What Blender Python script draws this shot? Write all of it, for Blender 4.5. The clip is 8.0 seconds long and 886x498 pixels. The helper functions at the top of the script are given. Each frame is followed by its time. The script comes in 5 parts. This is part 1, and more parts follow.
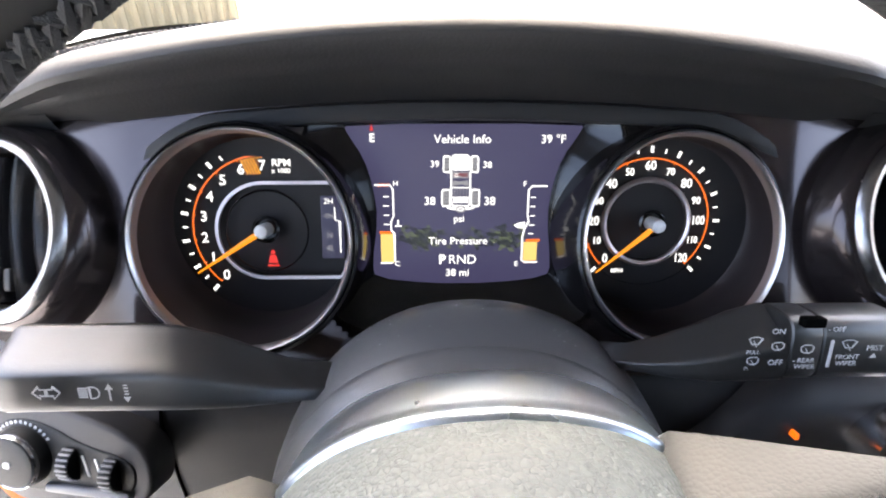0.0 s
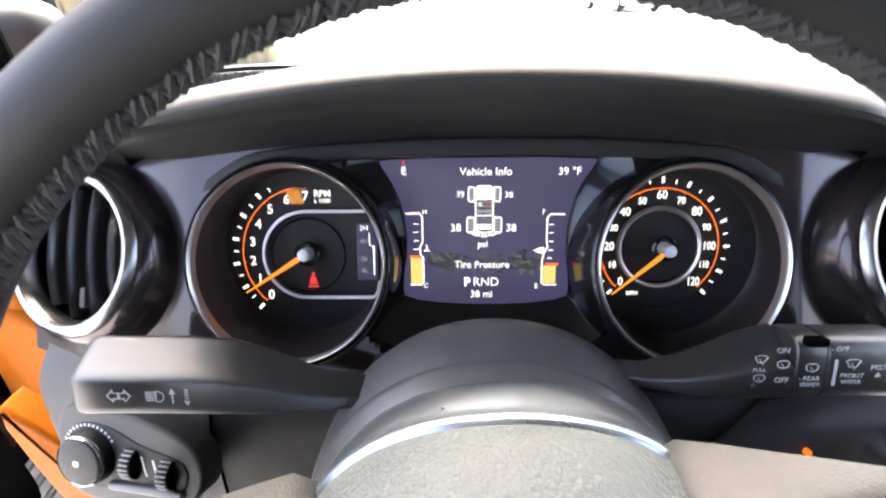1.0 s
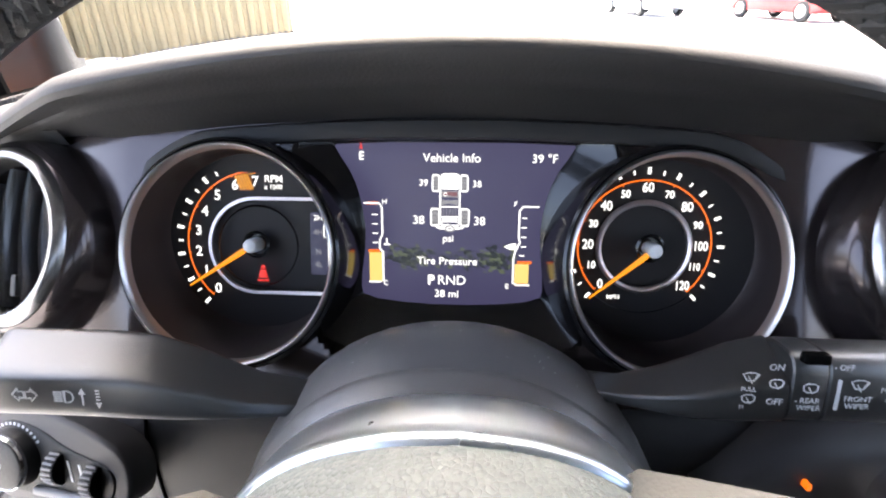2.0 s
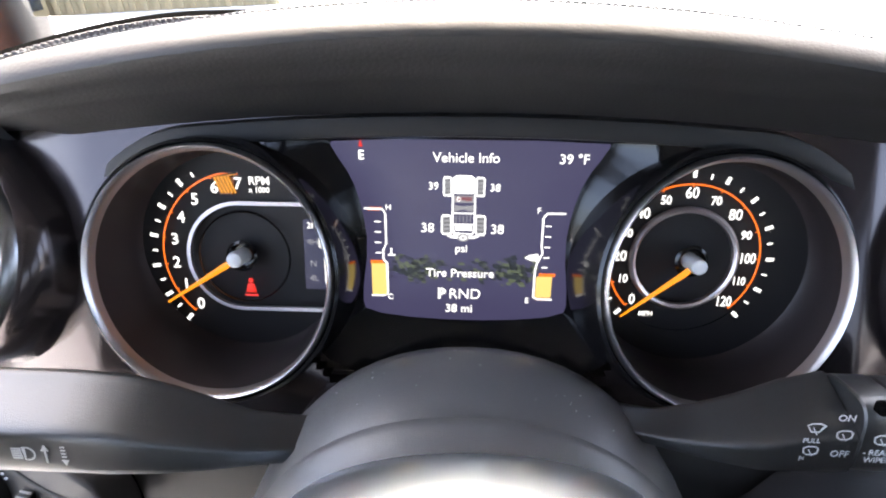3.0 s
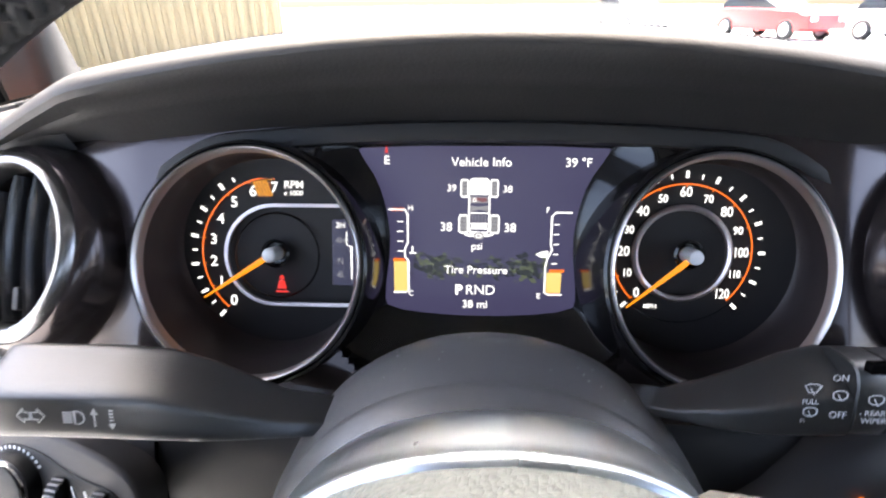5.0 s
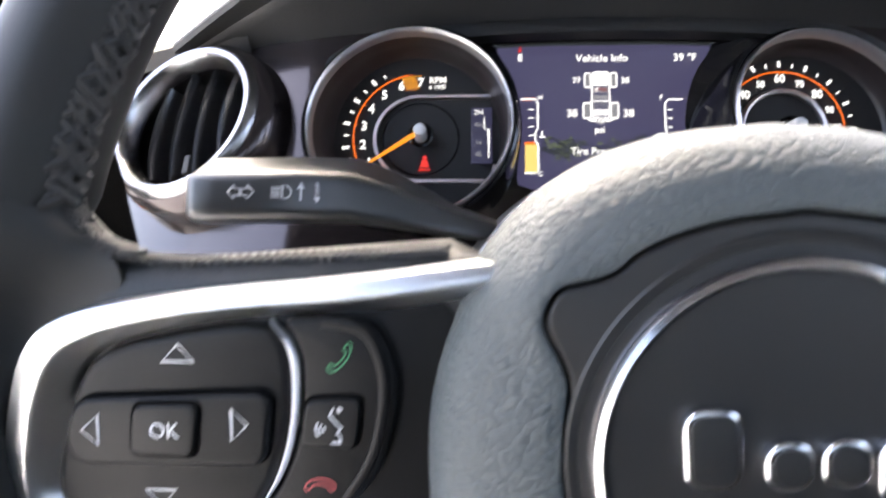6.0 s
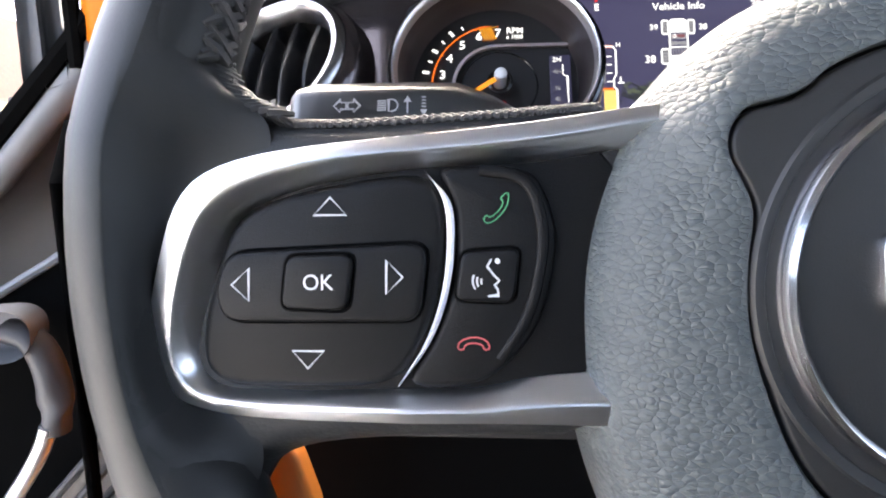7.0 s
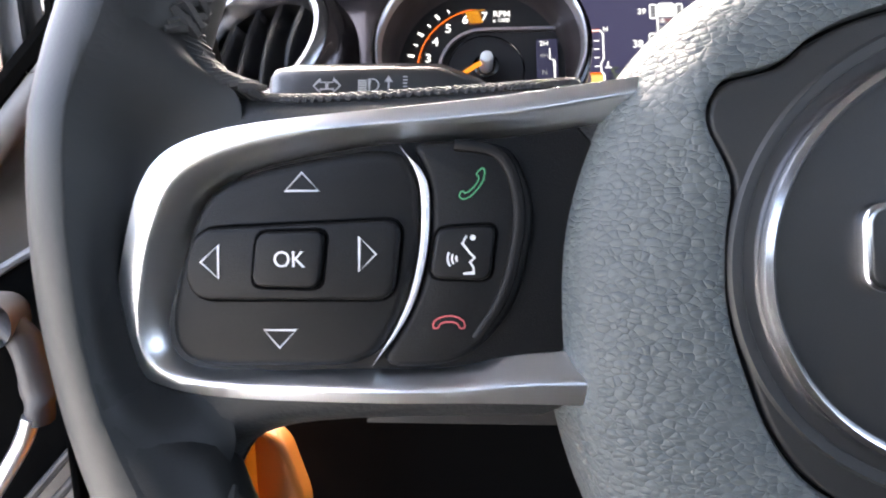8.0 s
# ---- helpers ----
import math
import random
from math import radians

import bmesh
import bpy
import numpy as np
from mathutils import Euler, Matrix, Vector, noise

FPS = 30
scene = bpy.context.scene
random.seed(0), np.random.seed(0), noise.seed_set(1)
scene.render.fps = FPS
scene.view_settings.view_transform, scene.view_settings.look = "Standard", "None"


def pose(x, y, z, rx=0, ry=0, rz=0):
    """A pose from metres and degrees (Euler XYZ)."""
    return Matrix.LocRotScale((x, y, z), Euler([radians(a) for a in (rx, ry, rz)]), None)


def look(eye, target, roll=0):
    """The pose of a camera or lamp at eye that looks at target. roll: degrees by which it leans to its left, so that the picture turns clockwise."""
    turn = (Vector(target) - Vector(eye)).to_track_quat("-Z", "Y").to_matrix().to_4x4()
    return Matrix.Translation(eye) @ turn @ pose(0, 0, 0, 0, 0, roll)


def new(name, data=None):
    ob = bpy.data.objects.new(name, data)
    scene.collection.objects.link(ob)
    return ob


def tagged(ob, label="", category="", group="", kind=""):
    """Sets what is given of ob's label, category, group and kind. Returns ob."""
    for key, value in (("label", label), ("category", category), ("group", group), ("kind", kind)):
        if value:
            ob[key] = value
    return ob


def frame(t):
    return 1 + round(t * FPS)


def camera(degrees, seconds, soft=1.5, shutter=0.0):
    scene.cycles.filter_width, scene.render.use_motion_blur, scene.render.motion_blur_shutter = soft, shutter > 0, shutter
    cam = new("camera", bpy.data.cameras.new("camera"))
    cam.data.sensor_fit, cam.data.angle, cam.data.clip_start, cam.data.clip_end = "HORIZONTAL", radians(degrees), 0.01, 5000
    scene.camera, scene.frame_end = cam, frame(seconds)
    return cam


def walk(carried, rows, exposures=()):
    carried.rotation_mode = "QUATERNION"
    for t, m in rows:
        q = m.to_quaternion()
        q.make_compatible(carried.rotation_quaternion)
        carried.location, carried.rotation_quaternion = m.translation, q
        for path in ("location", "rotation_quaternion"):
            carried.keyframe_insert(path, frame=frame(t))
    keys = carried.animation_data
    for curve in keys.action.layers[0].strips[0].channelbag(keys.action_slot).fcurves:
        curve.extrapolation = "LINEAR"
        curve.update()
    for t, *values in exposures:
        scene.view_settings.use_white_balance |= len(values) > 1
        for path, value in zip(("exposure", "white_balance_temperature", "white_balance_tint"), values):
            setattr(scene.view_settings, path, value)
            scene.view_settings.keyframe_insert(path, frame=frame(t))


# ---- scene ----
cam = camera(82.0, 8.0, soft=2.0, shutter=0.4)
PATH = [
    (0, (-0.012, 0.13, 1.323), (0.019, 1.833, 0.276), 0.2),
    (0.5, (0.003, 0.116, 1.33), (-0.104, 1.857, 0.35), -2.3),
    (0.8, (-0.003, 0.114, 1.344), (-0.122, 1.839, 0.339), -2.6),
    (1, (-0.011, 0.113, 1.332), (-0.088, 1.866, 0.372), -1.4),
    (1.5, (0.006, 0.127, 1.318), (-0.097, 1.892, 0.383), -0.7),
    (1.7, (0.013, 0.126, 1.316), (-0.126, 1.892, 0.387), -0.8),
    (2.8, (0.002, 0.166, 1.326), (-0.104, 1.835, 0.229), -0.9),
    (3, (0.001, 0.167, 1.325), (-0.095, 1.823, 0.209), -0.6),
    (3.5, (0.002, 0.167, 1.325), (-0.093, 1.816, 0.198), -0.4),
    (4, (0.002, 0.166, 1.324), (-0.096, 1.822, 0.206), -0.5),
    (4.2, (0.003, 0.166, 1.324), (-0.109, 1.829, 0.219), -0.8),
    (5.3, (-0.016, 0.116, 1.29), (-0.107, 1.982, 0.577), -0.9),
    (5.5, (-0.035, 0.099, 1.261), (-0.096, 2.015, 0.691), -0.6),
    (5.8, (-0.05, 0.084, 1.234), (-0.148, 2.021, 0.745), -0.3),
    (6, (-0.065, 0.081, 1.209), (-0.145, 2.04, 0.818), -0.3),
    (6.2, (-0.074, 0.078, 1.192), (-0.192, 2.048, 0.866), -1.5),
    (6.5, (-0.088, 0.076, 1.176), (-0.19, 2.053, 0.895), -0.8),
    (7, (-0.097, 0.075, 1.17), (-0.222, 2.052, 0.896), -0.7),
    (7.5, (-0.096, 0.076, 1.168), (-0.244, 2.051, 0.886), -0.6),
    (8, (-0.093, 0.077, 1.166), (-0.195, 2.052, 0.868), -0.5),
]
EXPO = 4.58
EXPOSURES = [(0.0, EXPO), (1.7, EXPO), (2.8, EXPO + 0.10), (4.2, EXPO + 0.10), (5.5, EXPO - 0.05), (6.0, EXPO), (6.5, EXPO + 0.06), (7.0, EXPO + 0.14), (8.0, EXPO + 0.14)]
walk(cam, [(t, look(eye, target, roll)) for t, eye, target, roll in PATH], exposures=EXPOSURES)

# ---------- world, sun, light ----------
world = bpy.data.worlds.new("sky")
scene.world = world
world.use_nodes = True
wn = world.node_tree
sky = wn.nodes.new("ShaderNodeTexSky")
sky.sky_type, sky.sun_disc = "NISHITA", False
sky.sun_elevation, sky.sun_rotation = radians(60), radians(-8)
sky.dust_density, sky.air_density, sky.ozone_density = 6.0, 0.6, 0.35
wn.links.new(sky.outputs[0], wn.nodes["Background"].inputs[0])
wn.nodes["Background"].inputs[1].default_value = 0.15
sun = new("sun", bpy.data.lights.new("sun", "SUN"))
sun.data.energy, sun.data.angle, sun.data.color = 0.22, radians(70), (0.86, 0.95, 1.0)
scene.view_settings.use_white_balance = True
scene.view_settings.white_balance_temperature = 6950
scene.view_settings.white_balance_tint = 8.5
sun.matrix_world = look((-0.6, 4.6, 8.0), (0, 0, 0))


# ---------- materials ----------
def mat(name, color, rough=0.5, metal=0.0, grain=0.0, gscale=900.0, vary=0.06, emit=0.0, coat=0.0, spec=0.5):
    m = bpy.data.materials.new(name)
    m.use_nodes = True
    nt = m.node_tree
    b = nt.nodes["Principled BSDF"]
    b.inputs["Base Color"].default_value = (*color, 1)
    b.inputs["Metallic"].default_value = metal
    b.inputs["Roughness"].default_value = rough
    b.inputs["Coat Weight"].default_value = coat
    b.inputs["Specular IOR Level"].default_value = spec
    if emit:
        b.inputs["Emission Color"].default_value = (*color, 1)
        b.inputs["Emission Strength"].default_value = emit / 2 ** EXPO
        b.inputs["Base Color"].default_value = (0.01, 0.01, 0.012, 1)
        return m
    co = nt.nodes.new("ShaderNodeTexCoord")
    big = nt.nodes.new("ShaderNodeTexNoise")
    big.inputs["Scale"].default_value, big.inputs["Detail"].default_value = 22.0, 5.0
    nt.links.new(co.outputs["Object"], big.inputs["Vector"])
    mix = nt.nodes.new("ShaderNodeMixRGB")
    mix.inputs[1].default_value = (*[c * (1 - vary * 2) for c in color], 1)
    mix.inputs[2].default_value = (*[min(1, c * (1 + vary * 2)) for c in color], 1)
    nt.links.new(big.outputs["Fac"], mix.inputs[0])
    nt.links.new(mix.outputs[0], b.inputs["Base Color"])
    rr = nt.nodes.new("ShaderNodeMapRange")
    rr.inputs["To Min"].default_value, rr.inputs["To Max"].default_value = max(0.02, rough * 0.82), min(1, rough * 1.18)
    nt.links.new(big.outputs["Fac"], rr.inputs["Value"])
    nt.links.new(rr.outputs[0], b.inputs["Roughness"])
    if grain:
        fine = nt.nodes.new("ShaderNodeTexNoise")
        fine.inputs["Scale"].default_value, fine.inputs["Detail"].default_value = gscale, 3.0
        nt.links.new(co.outputs["Object"], fine.inputs["Vector"])
        bump = nt.nodes.new("ShaderNodeBump")
        bump.inputs["Strength"].default_value, bump.inputs["Distance"].default_value = grain, 0.0006
        nt.links.new(fine.outputs["Fac"], bump.inputs["Height"])
        nt.links.new(bump.outputs[0], b.inputs["Normal"])
    return m


def leather(name, color, rough=0.5, cell=420.0, depth=0.0005, strength=0.6, spec=0.5, crease=0.20):
    """Pebbled leather or moulded vinyl: creases between uneven cells, softened by noise."""
    m = mat(name, color, rough, spec=spec)
    nt = m.node_tree
    b = nt.nodes["Principled BSDF"]
    co = nt.nodes.new("ShaderNodeTexCoord")
    warp = nt.nodes.new("ShaderNodeTexNoise")
    warp.inputs["Scale"].default_value, warp.inputs["Detail"].default_value = cell * 0.6, 2.0
    add = nt.nodes.new("ShaderNodeVectorMath")
    add.operation = "MULTIPLY_ADD"
    add.inputs[1].default_value = (0.48 / cell, 0.48 / cell, 0.48 / cell)
    nt.links.new(co.outputs["Object"], warp.inputs["Vector"])
    nt.links.new(warp.outputs["Color"], add.inputs[0])
    nt.links.new(co.outputs["Object"], add.inputs[2])
    squash = nt.nodes.new("ShaderNodeMapping")
    squash.inputs["Scale"].default_value = (0.72, 1.10, 0.75)
    nt.links.new(add.outputs[0], squash.inputs["Vector"])
    vor = nt.nodes.new("ShaderNodeTexVoronoi")
    vor.feature = "DISTANCE_TO_EDGE"
    vor.inputs["Scale"].default_value = cell
    nt.links.new(squash.outputs[0], vor.inputs["Vector"])
    ramp = nt.nodes.new("ShaderNodeMapRange")
    ramp.inputs["From Max"].default_value = crease
    ramp.interpolation_type = "SMOOTHSTEP"
    fade = nt.nodes.new("ShaderNodeTexNoise")            # some creases run out
    fade.inputs["Scale"].default_value, fade.inputs["Detail"].default_value = cell * 0.33, 2.0
    nt.links.new(co.outputs["Object"], fade.inputs["Vector"])
    gone = nt.nodes.new("ShaderNodeMapRange")
    gone.inputs["From Min"].default_value, gone.inputs["From Max"].default_value = 0.50, 0.72
    gone.inputs["To Max"].default_value = crease * 0.9
    nt.links.new(fade.outputs["Fac"], gone.inputs["Value"])
    open_edge = nt.nodes.new("ShaderNodeMath")
    open_edge.operation = "ADD"
    nt.links.new(vor.outputs["Distance"], open_edge.inputs[0])
    nt.links.new(gone.outputs[0], open_edge.inputs[1])
    nt.links.new(open_edge.outputs[0], ramp.inputs["Value"])
    soft = nt.nodes.new("ShaderNodeTexNoise")
    soft.inputs["Scale"].default_value, soft.inputs["Detail"].default_value = cell * 0.7, 3.0
    nt.links.new(co.outputs["Object"], soft.inputs["Vector"])
    mul = nt.nodes.new("ShaderNodeMath")
    mul.operation = "MULTIPLY"
    nt.links.new(ramp.outputs[0], mul.inputs[0])
    even = nt.nodes.new("ShaderNodeMapRange")
    even.inputs["To Min"].default_value, even.inputs["To Max"].default_value = 0.15, 0.42
    nt.links.new(soft.outputs["Fac"], even.inputs["Value"])
    nt.links.new(even.outputs[0], mul.inputs[1])
    dome = nt.nodes.new("ShaderNodeTexVoronoi")
    dome.feature = "SMOOTH_F1"
    dome.inputs["Scale"].default_value, dome.inputs["Smoothness"].default_value = cell, 0.28
    nt.links.new(squash.outputs[0], dome.inputs["Vector"])
    both = nt.nodes.new("ShaderNodeMath")
    both.operation = "MULTIPLY_ADD"
    both.inputs[1].default_value = -0.95
    nt.links.new(dome.outputs["Distance"], both.inputs[0])
    nt.links.new(mul.outputs[0], both.inputs[2])
    bump = nt.nodes.new("ShaderNodeBump")
    bump.inputs["Strength"].default_value, bump.inputs["Distance"].default_value = strength, depth
    nt.links.new(both.outputs[0], bump.inputs["Height"])
    nt.links.new(bump.outputs[0], b.inputs["Normal"])
    return m


M_PAD = leather("dash_vinyl", (0.0090, 0.0093, 0.0097), 0.62, 900, 0.0003, 0.16, 0.50)
M_RIM = leather("rim_leather", (0.0115, 0.0119, 0.0118), 0.50, 1500, 0.0001, 0.12, 0.27)
M_SPOKE = leather("spoke_leather", (0.0130, 0.0140, 0.0144), 0.52, 900, 0.0003, 0.30, 0.36)
M_AIRBAG = leather("airbag_vinyl", (0.050, 0.0585, 0.0600), 0.56, 680, 0.0006, 0.68, 0.32, 0.12)
M_CREASED = leather("creased_leather", (0.0115, 0.0119, 0.0118), 0.50, 420, 0.0003, 0.10, 0.32)
M_LEVER = mat("lever_plastic", (0.0150, 0.0154, 0.0154), 0.34, grain=0.20, gscale=2600, spec=0.8)
M_PLASTIC = mat("black_plastic", (0.0070, 0.0069, 0.0070), 0.50, grain=0.30, gscale=2600, spec=0.30)
M_SWITCH = mat("switch_plastic", (0.0040, 0.0040, 0.0042), 0.42, grain=0.22, gscale=3500, spec=0.15)
M_GREY = mat("grey_plastic", (0.036, 0.0345, 0.0355), 0.48, grain=0.3, gscale=2600, spec=0.34)
M_KNEE = mat("knee_plastic", (0.0150, 0.0143, 0.0146), 0.52, grain=0.3, gscale=2600, spec=0.28)
M_SHROUD = mat("shroud_plastic", (0.0780, 0.0775, 0.0790), 0.36, spec=0.55, grain=0.15, gscale=2600)
M_DOORTRIM = mat("door_trim", (0.085, 0.083, 0.084), 0.5, grain=0.3, gscale=2000)
M_PALE = mat("pale_trim", (0.13, 0.13, 0.134), 0.5)
M_COLLAR = mat("mirror_chrome", (0.48, 0.545, 0.61), 0.29, metal=1.0, vary=0.03)
M_RINGTRIM = mat("warm_silver", (0.62, 0.55, 0.54), 0.40, metal=1.0, vary=0.04)
# the body's orange again, darkened to paint in shade on the hinge pillar
M_SHADEORANGE = mat("shaded_orange_paint", (0.30, 0.090, 0.008), 0.5, vary=0.05)
M_HUB = mat("hub_grey", (0.52, 0.52, 0.52), 0.5)
M_PANEL = mat("metallic_panel", (0.048, 0.0395, 0.0395), 0.20, metal=0.75, coat=0.25, spec=0.10)
M_PANEL.node_tree.nodes["Principled BSDF"].inputs["Coat Roughness"].default_value = 0.08
M_BADGE = mat("badge_plastic", (0.0125, 0.0125, 0.0125), 0.46, spec=0.35, grain=0.1, gscale=2600)
M_SATIN = mat("satin_strip", (0.75, 0.75, 0.76), 0.5, metal=0.55)
M_GLOSS = mat("gloss_black", (0.005, 0.0048, 0.005), 0.15, spec=0.34)
M_DIAL = mat("dial_black", (0.0110, 0.0100, 0.0105), 0.6, spec=0.3)
M_TUBE = mat("gauge_tube", (0.019, 0.0150, 0.0155), 0.34, grain=0.2, gscale=2200, spec=0.4)
M_CHROME = mat("satin_chrome", (0.72, 0.72, 0.74), 0.18, metal=1.0, vary=0.02)
M_SILVER = mat("satin_silver", (0.66, 0.665, 0.675), 0.30, metal=1.0, vary=0.02, grain=0.08, gscale=4000)
M_BEZEL = mat("brushed_bezel", (0.48, 0.475, 0.48), 0.34, metal=1.0, vary=0.03)
M_VENTRING = mat("satin_vent_ring", (0.27, 0.27, 0.28), 0.26, metal=1.0, vary=0.03)
M_SLAT = mat("slat_plastic", (0.012, 0.012, 0.0125), 0.22, spec=0.7)
M_DARKCHROME = mat("dark_chrome", (0.22, 0.22, 0.24), 0.16, metal=1.0, vary=0.02)
M_ORANGE = mat("orange_paint", (0.37, 0.092, 0.003), 0.55, vary=0.03, spec=0.12)
M_STITCH = mat("grey_thread", (0.013, 0.0132, 0.0135), 0.75, grain=0.6, gscale=3000)
M_THREAD = mat("pale_thread", (0.13, 0.13, 0.13), 0.8)
M_ICON = mat("white_print", (0.50, 0.50, 0.50), 0.6, vary=0.02)
M_GREEN = mat("green_print", (0.05, 0.24, 0.10), 0.6)
M_RED = mat("red_print", (0.42, 0.07, 0.07), 0.6)
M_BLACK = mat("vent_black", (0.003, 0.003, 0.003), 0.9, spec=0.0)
M_SCREEN = mat("lit_screen", (0.062, 0.056, 0.130), emit=1.0)
M_SUB = mat("lit_subscreen", (0.030, 0.028, 0.070), emit=1.0)
M_WHITE = mat("lit_white", (0.95, 0.95, 0.97), emit=1.9)
M_DIM = mat("lit_grey", (0.45, 0.45, 0.5), emit=0.8)
M_AMBER = mat("lit_orange", (1.0, 0.17, 0.008), emit=1.5)
M_YELLOW = mat("lit_yellow", (1.0, 0.72, 0.22), emit=1.15)
M_GOLD = mat("lit_gold", (1.0, 0.40, 0.01), emit=1.15)
M_DIMGOLD = mat("lit_dim_gold", (0.20, 0.055, 0.002), emit=0.8)
M_REDLIT = mat("lit_red", (1.0, 0.03, 0.012), emit=1.0)
M_REDDIM = mat("lit_dull_red", (0.32, 0.10, 0.12), emit=0.8)
M_CAMO = mat("lit_olive", (0.115, 0.140, 0.075), emit=1.0)
M_CAMO2 = mat("lit_olive_dark", (0.018, 0.022, 0.022), emit=1.0)
M_NEEDLE = mat("lit_needle", (1.0, 0.32, 0.014), emit=1.35)
M_ASPHALT = mat("pale_concrete", (0.41, 0.42, 0.425), 0.9, grain=0.8, gscale=60, vary=0.15)
M_LINER = mat("headliner", (0.06, 0.06, 0.06), 0.9)
M_CARPET = mat("carpet", (0.010, 0.010, 0.010), 0.95, spec=0.1)
M_BRICK = mat("brown_wall", (0.11, 0.070, 0.052), 0.85, vary=0.2)
M_CREAM = mat("cream_boards", (0.24, 0.19, 0.105), 0.7, vary=0.1)
M_WHITECAR = mat("white_paint", (0.8, 0.8, 0.8), 0.3, coat=0.5)
M_REDCAR = mat("red_paint", (0.55, 0.03, 0.03), 0.3, coat=0.5)
M_GREYCAR = mat("grey_paint", (0.18, 0.19, 0.2), 0.3, coat=0.5)
M_TYRE = mat("tyre_rubber", (0.02, 0.02, 0.02), 0.8)
M_DKGLASS = mat("dark_glass", (0.02, 0.025, 0.03), 0.08)
M_GLASS = bpy.data.materials.new("clear_glass")
M_GLASS.use_nodes = True
gb = M_GLASS.node_tree.nodes["Principled BSDF"]
gb.inputs["Transmission Weight"].default_value, gb.inputs["Roughness"].default_value, gb.inputs["IOR"].default_value = 1.0, 0.0, 1.05
M_TINT = M_GLASS.copy()                              # unseen dark glass behind the front seats, added to cut light
M_TINT.name = "tinted_glass"
M_TINT.node_tree.nodes["Principled BSDF"].inputs["Base Color"].default_value = (0.22, 0.22, 0.23, 1)


# ---------- mesh helpers ----------
def frame_matrix(origin, tilt):
    s, c = math.sin(radians(tilt)), math.cos(radians(tilt))
    return Matrix(((1, 0, 0, origin[0]), (0, s, -c, origin[1]), (0, c, s, origin[2]), (0, 0, 0, 1)))


MC = frame_matrix((0.0, 0.3302, 1.2210), 15.0)      # cluster: x right, y up the screen, z to the driver
MW = frame_matrix((0.0, 0.1866, 1.1472), 6.0)       # steering wheel, likewise


def thing(name, label, category, m=None, group="", kind=""):
    ob = new(name)
    ob.empty_display_size = 0.02
    if m is not None:
        ob.matrix_world = m
    return tagged(ob, label, category, group, kind)


def part(name, bm, material, parent, label="", kind="", smooth=True, m=None, fix=True):
    me = bpy.data.meshes.new(name)
    if fix:
        bmesh.ops.recalc_face_normals(bm, faces=bm.faces)
    bm.to_mesh(bm_target := me)
    bm.free()
    me.materials.append(material)
    if smooth:
        me.polygons.foreach_set("use_smooth", [True] * len(me.polygons))
        me.set_sharp_from_angle(angle=radians(38))
    ob = new(name, me)
    ob.parent = parent
    if m is not None:
        ob.matrix_local = m
    if label or kind:
        tagged(ob, label, "", "", kind)
    return ob


def grid(rows, close_u=False, close_v=False, caps=False):
    """A surface through rows of points; rows closed on themselves with close_u."""
    bm = bmesh.new()
    vs = [[bm.verts.new(p) for p in row] for row in rows]
    n, k = len(vs), len(vs[0])
    for i in range(n if close_v else n - 1):
        for j in range(k if close_u else k - 1):
            bm.faces.new((vs[i][j], vs[i][(j + 1) % k], vs[(i + 1) % n][(j + 1) % k], vs[(i + 1) % n][j]))
    if caps:
        bm.faces.new(vs[0][::-1])
        bm.faces.new(vs[-1])
    return bm


def lathe(profile, cx=0.0, cy=0.0, seg=96, closed=False, a0=0.0, a1=360.0, sx=1.0):
    """Turns a profile of (radius, height) round the local z axis."""
    full = abs(a1 - a0) >= 360
    steps = seg if full else seg + 1
    rows = []
    for i in range(steps):
        a = radians(a0 + (a1 - a0) * i / seg)
        rows.append([(cx + sx * r * math.cos(a), cy + r * math.sin(a), z) for r, z in profile])
    return grid(rows, close_u=closed, close_v=full)


def smooth_loop(pts, times=2, closed=True):
    for _ in range(times):
        out = [] if closed else [pts[0]]
        n = len(pts)
        for i in range(n if closed else n - 1):
            a, b = pts[i], pts[(i + 1) % n]
            out.append(tuple(0.75 * p + 0.25 * q for p, q in zip(a, b)))
            out.append(tuple(0.25 * p + 0.75 * q for p, q in zip(a, b)))
        if not closed:
            out.append(pts[-1])
        pts = out
    return pts


def inset(loop, d):
    """Moves a 2D loop inwards by d (loops run anticlockwise)."""
    n, out = len(loop), []
    for i in range(n):
        a, b, c = Vector(loop[i - 1]), Vector(loop[i]), Vector(loop[(i + 1) % n])
        e, f = (b - a), (c - b)
        nv = Vector((-(e.y + f.y), e.x + f.x))
        if nv.length > 1e-9:
            nv.normalize()
        out.append((b.x + nv.x * d, b.y + nv.y * d))
    return out


def ccw(loop):
    s = sum(loop[i - 1][0] * loop[i][1] - loop[i][0] * loop[i - 1][1] for i in range(len(loop)))
    return loop if s > 0 else loop[::-1]


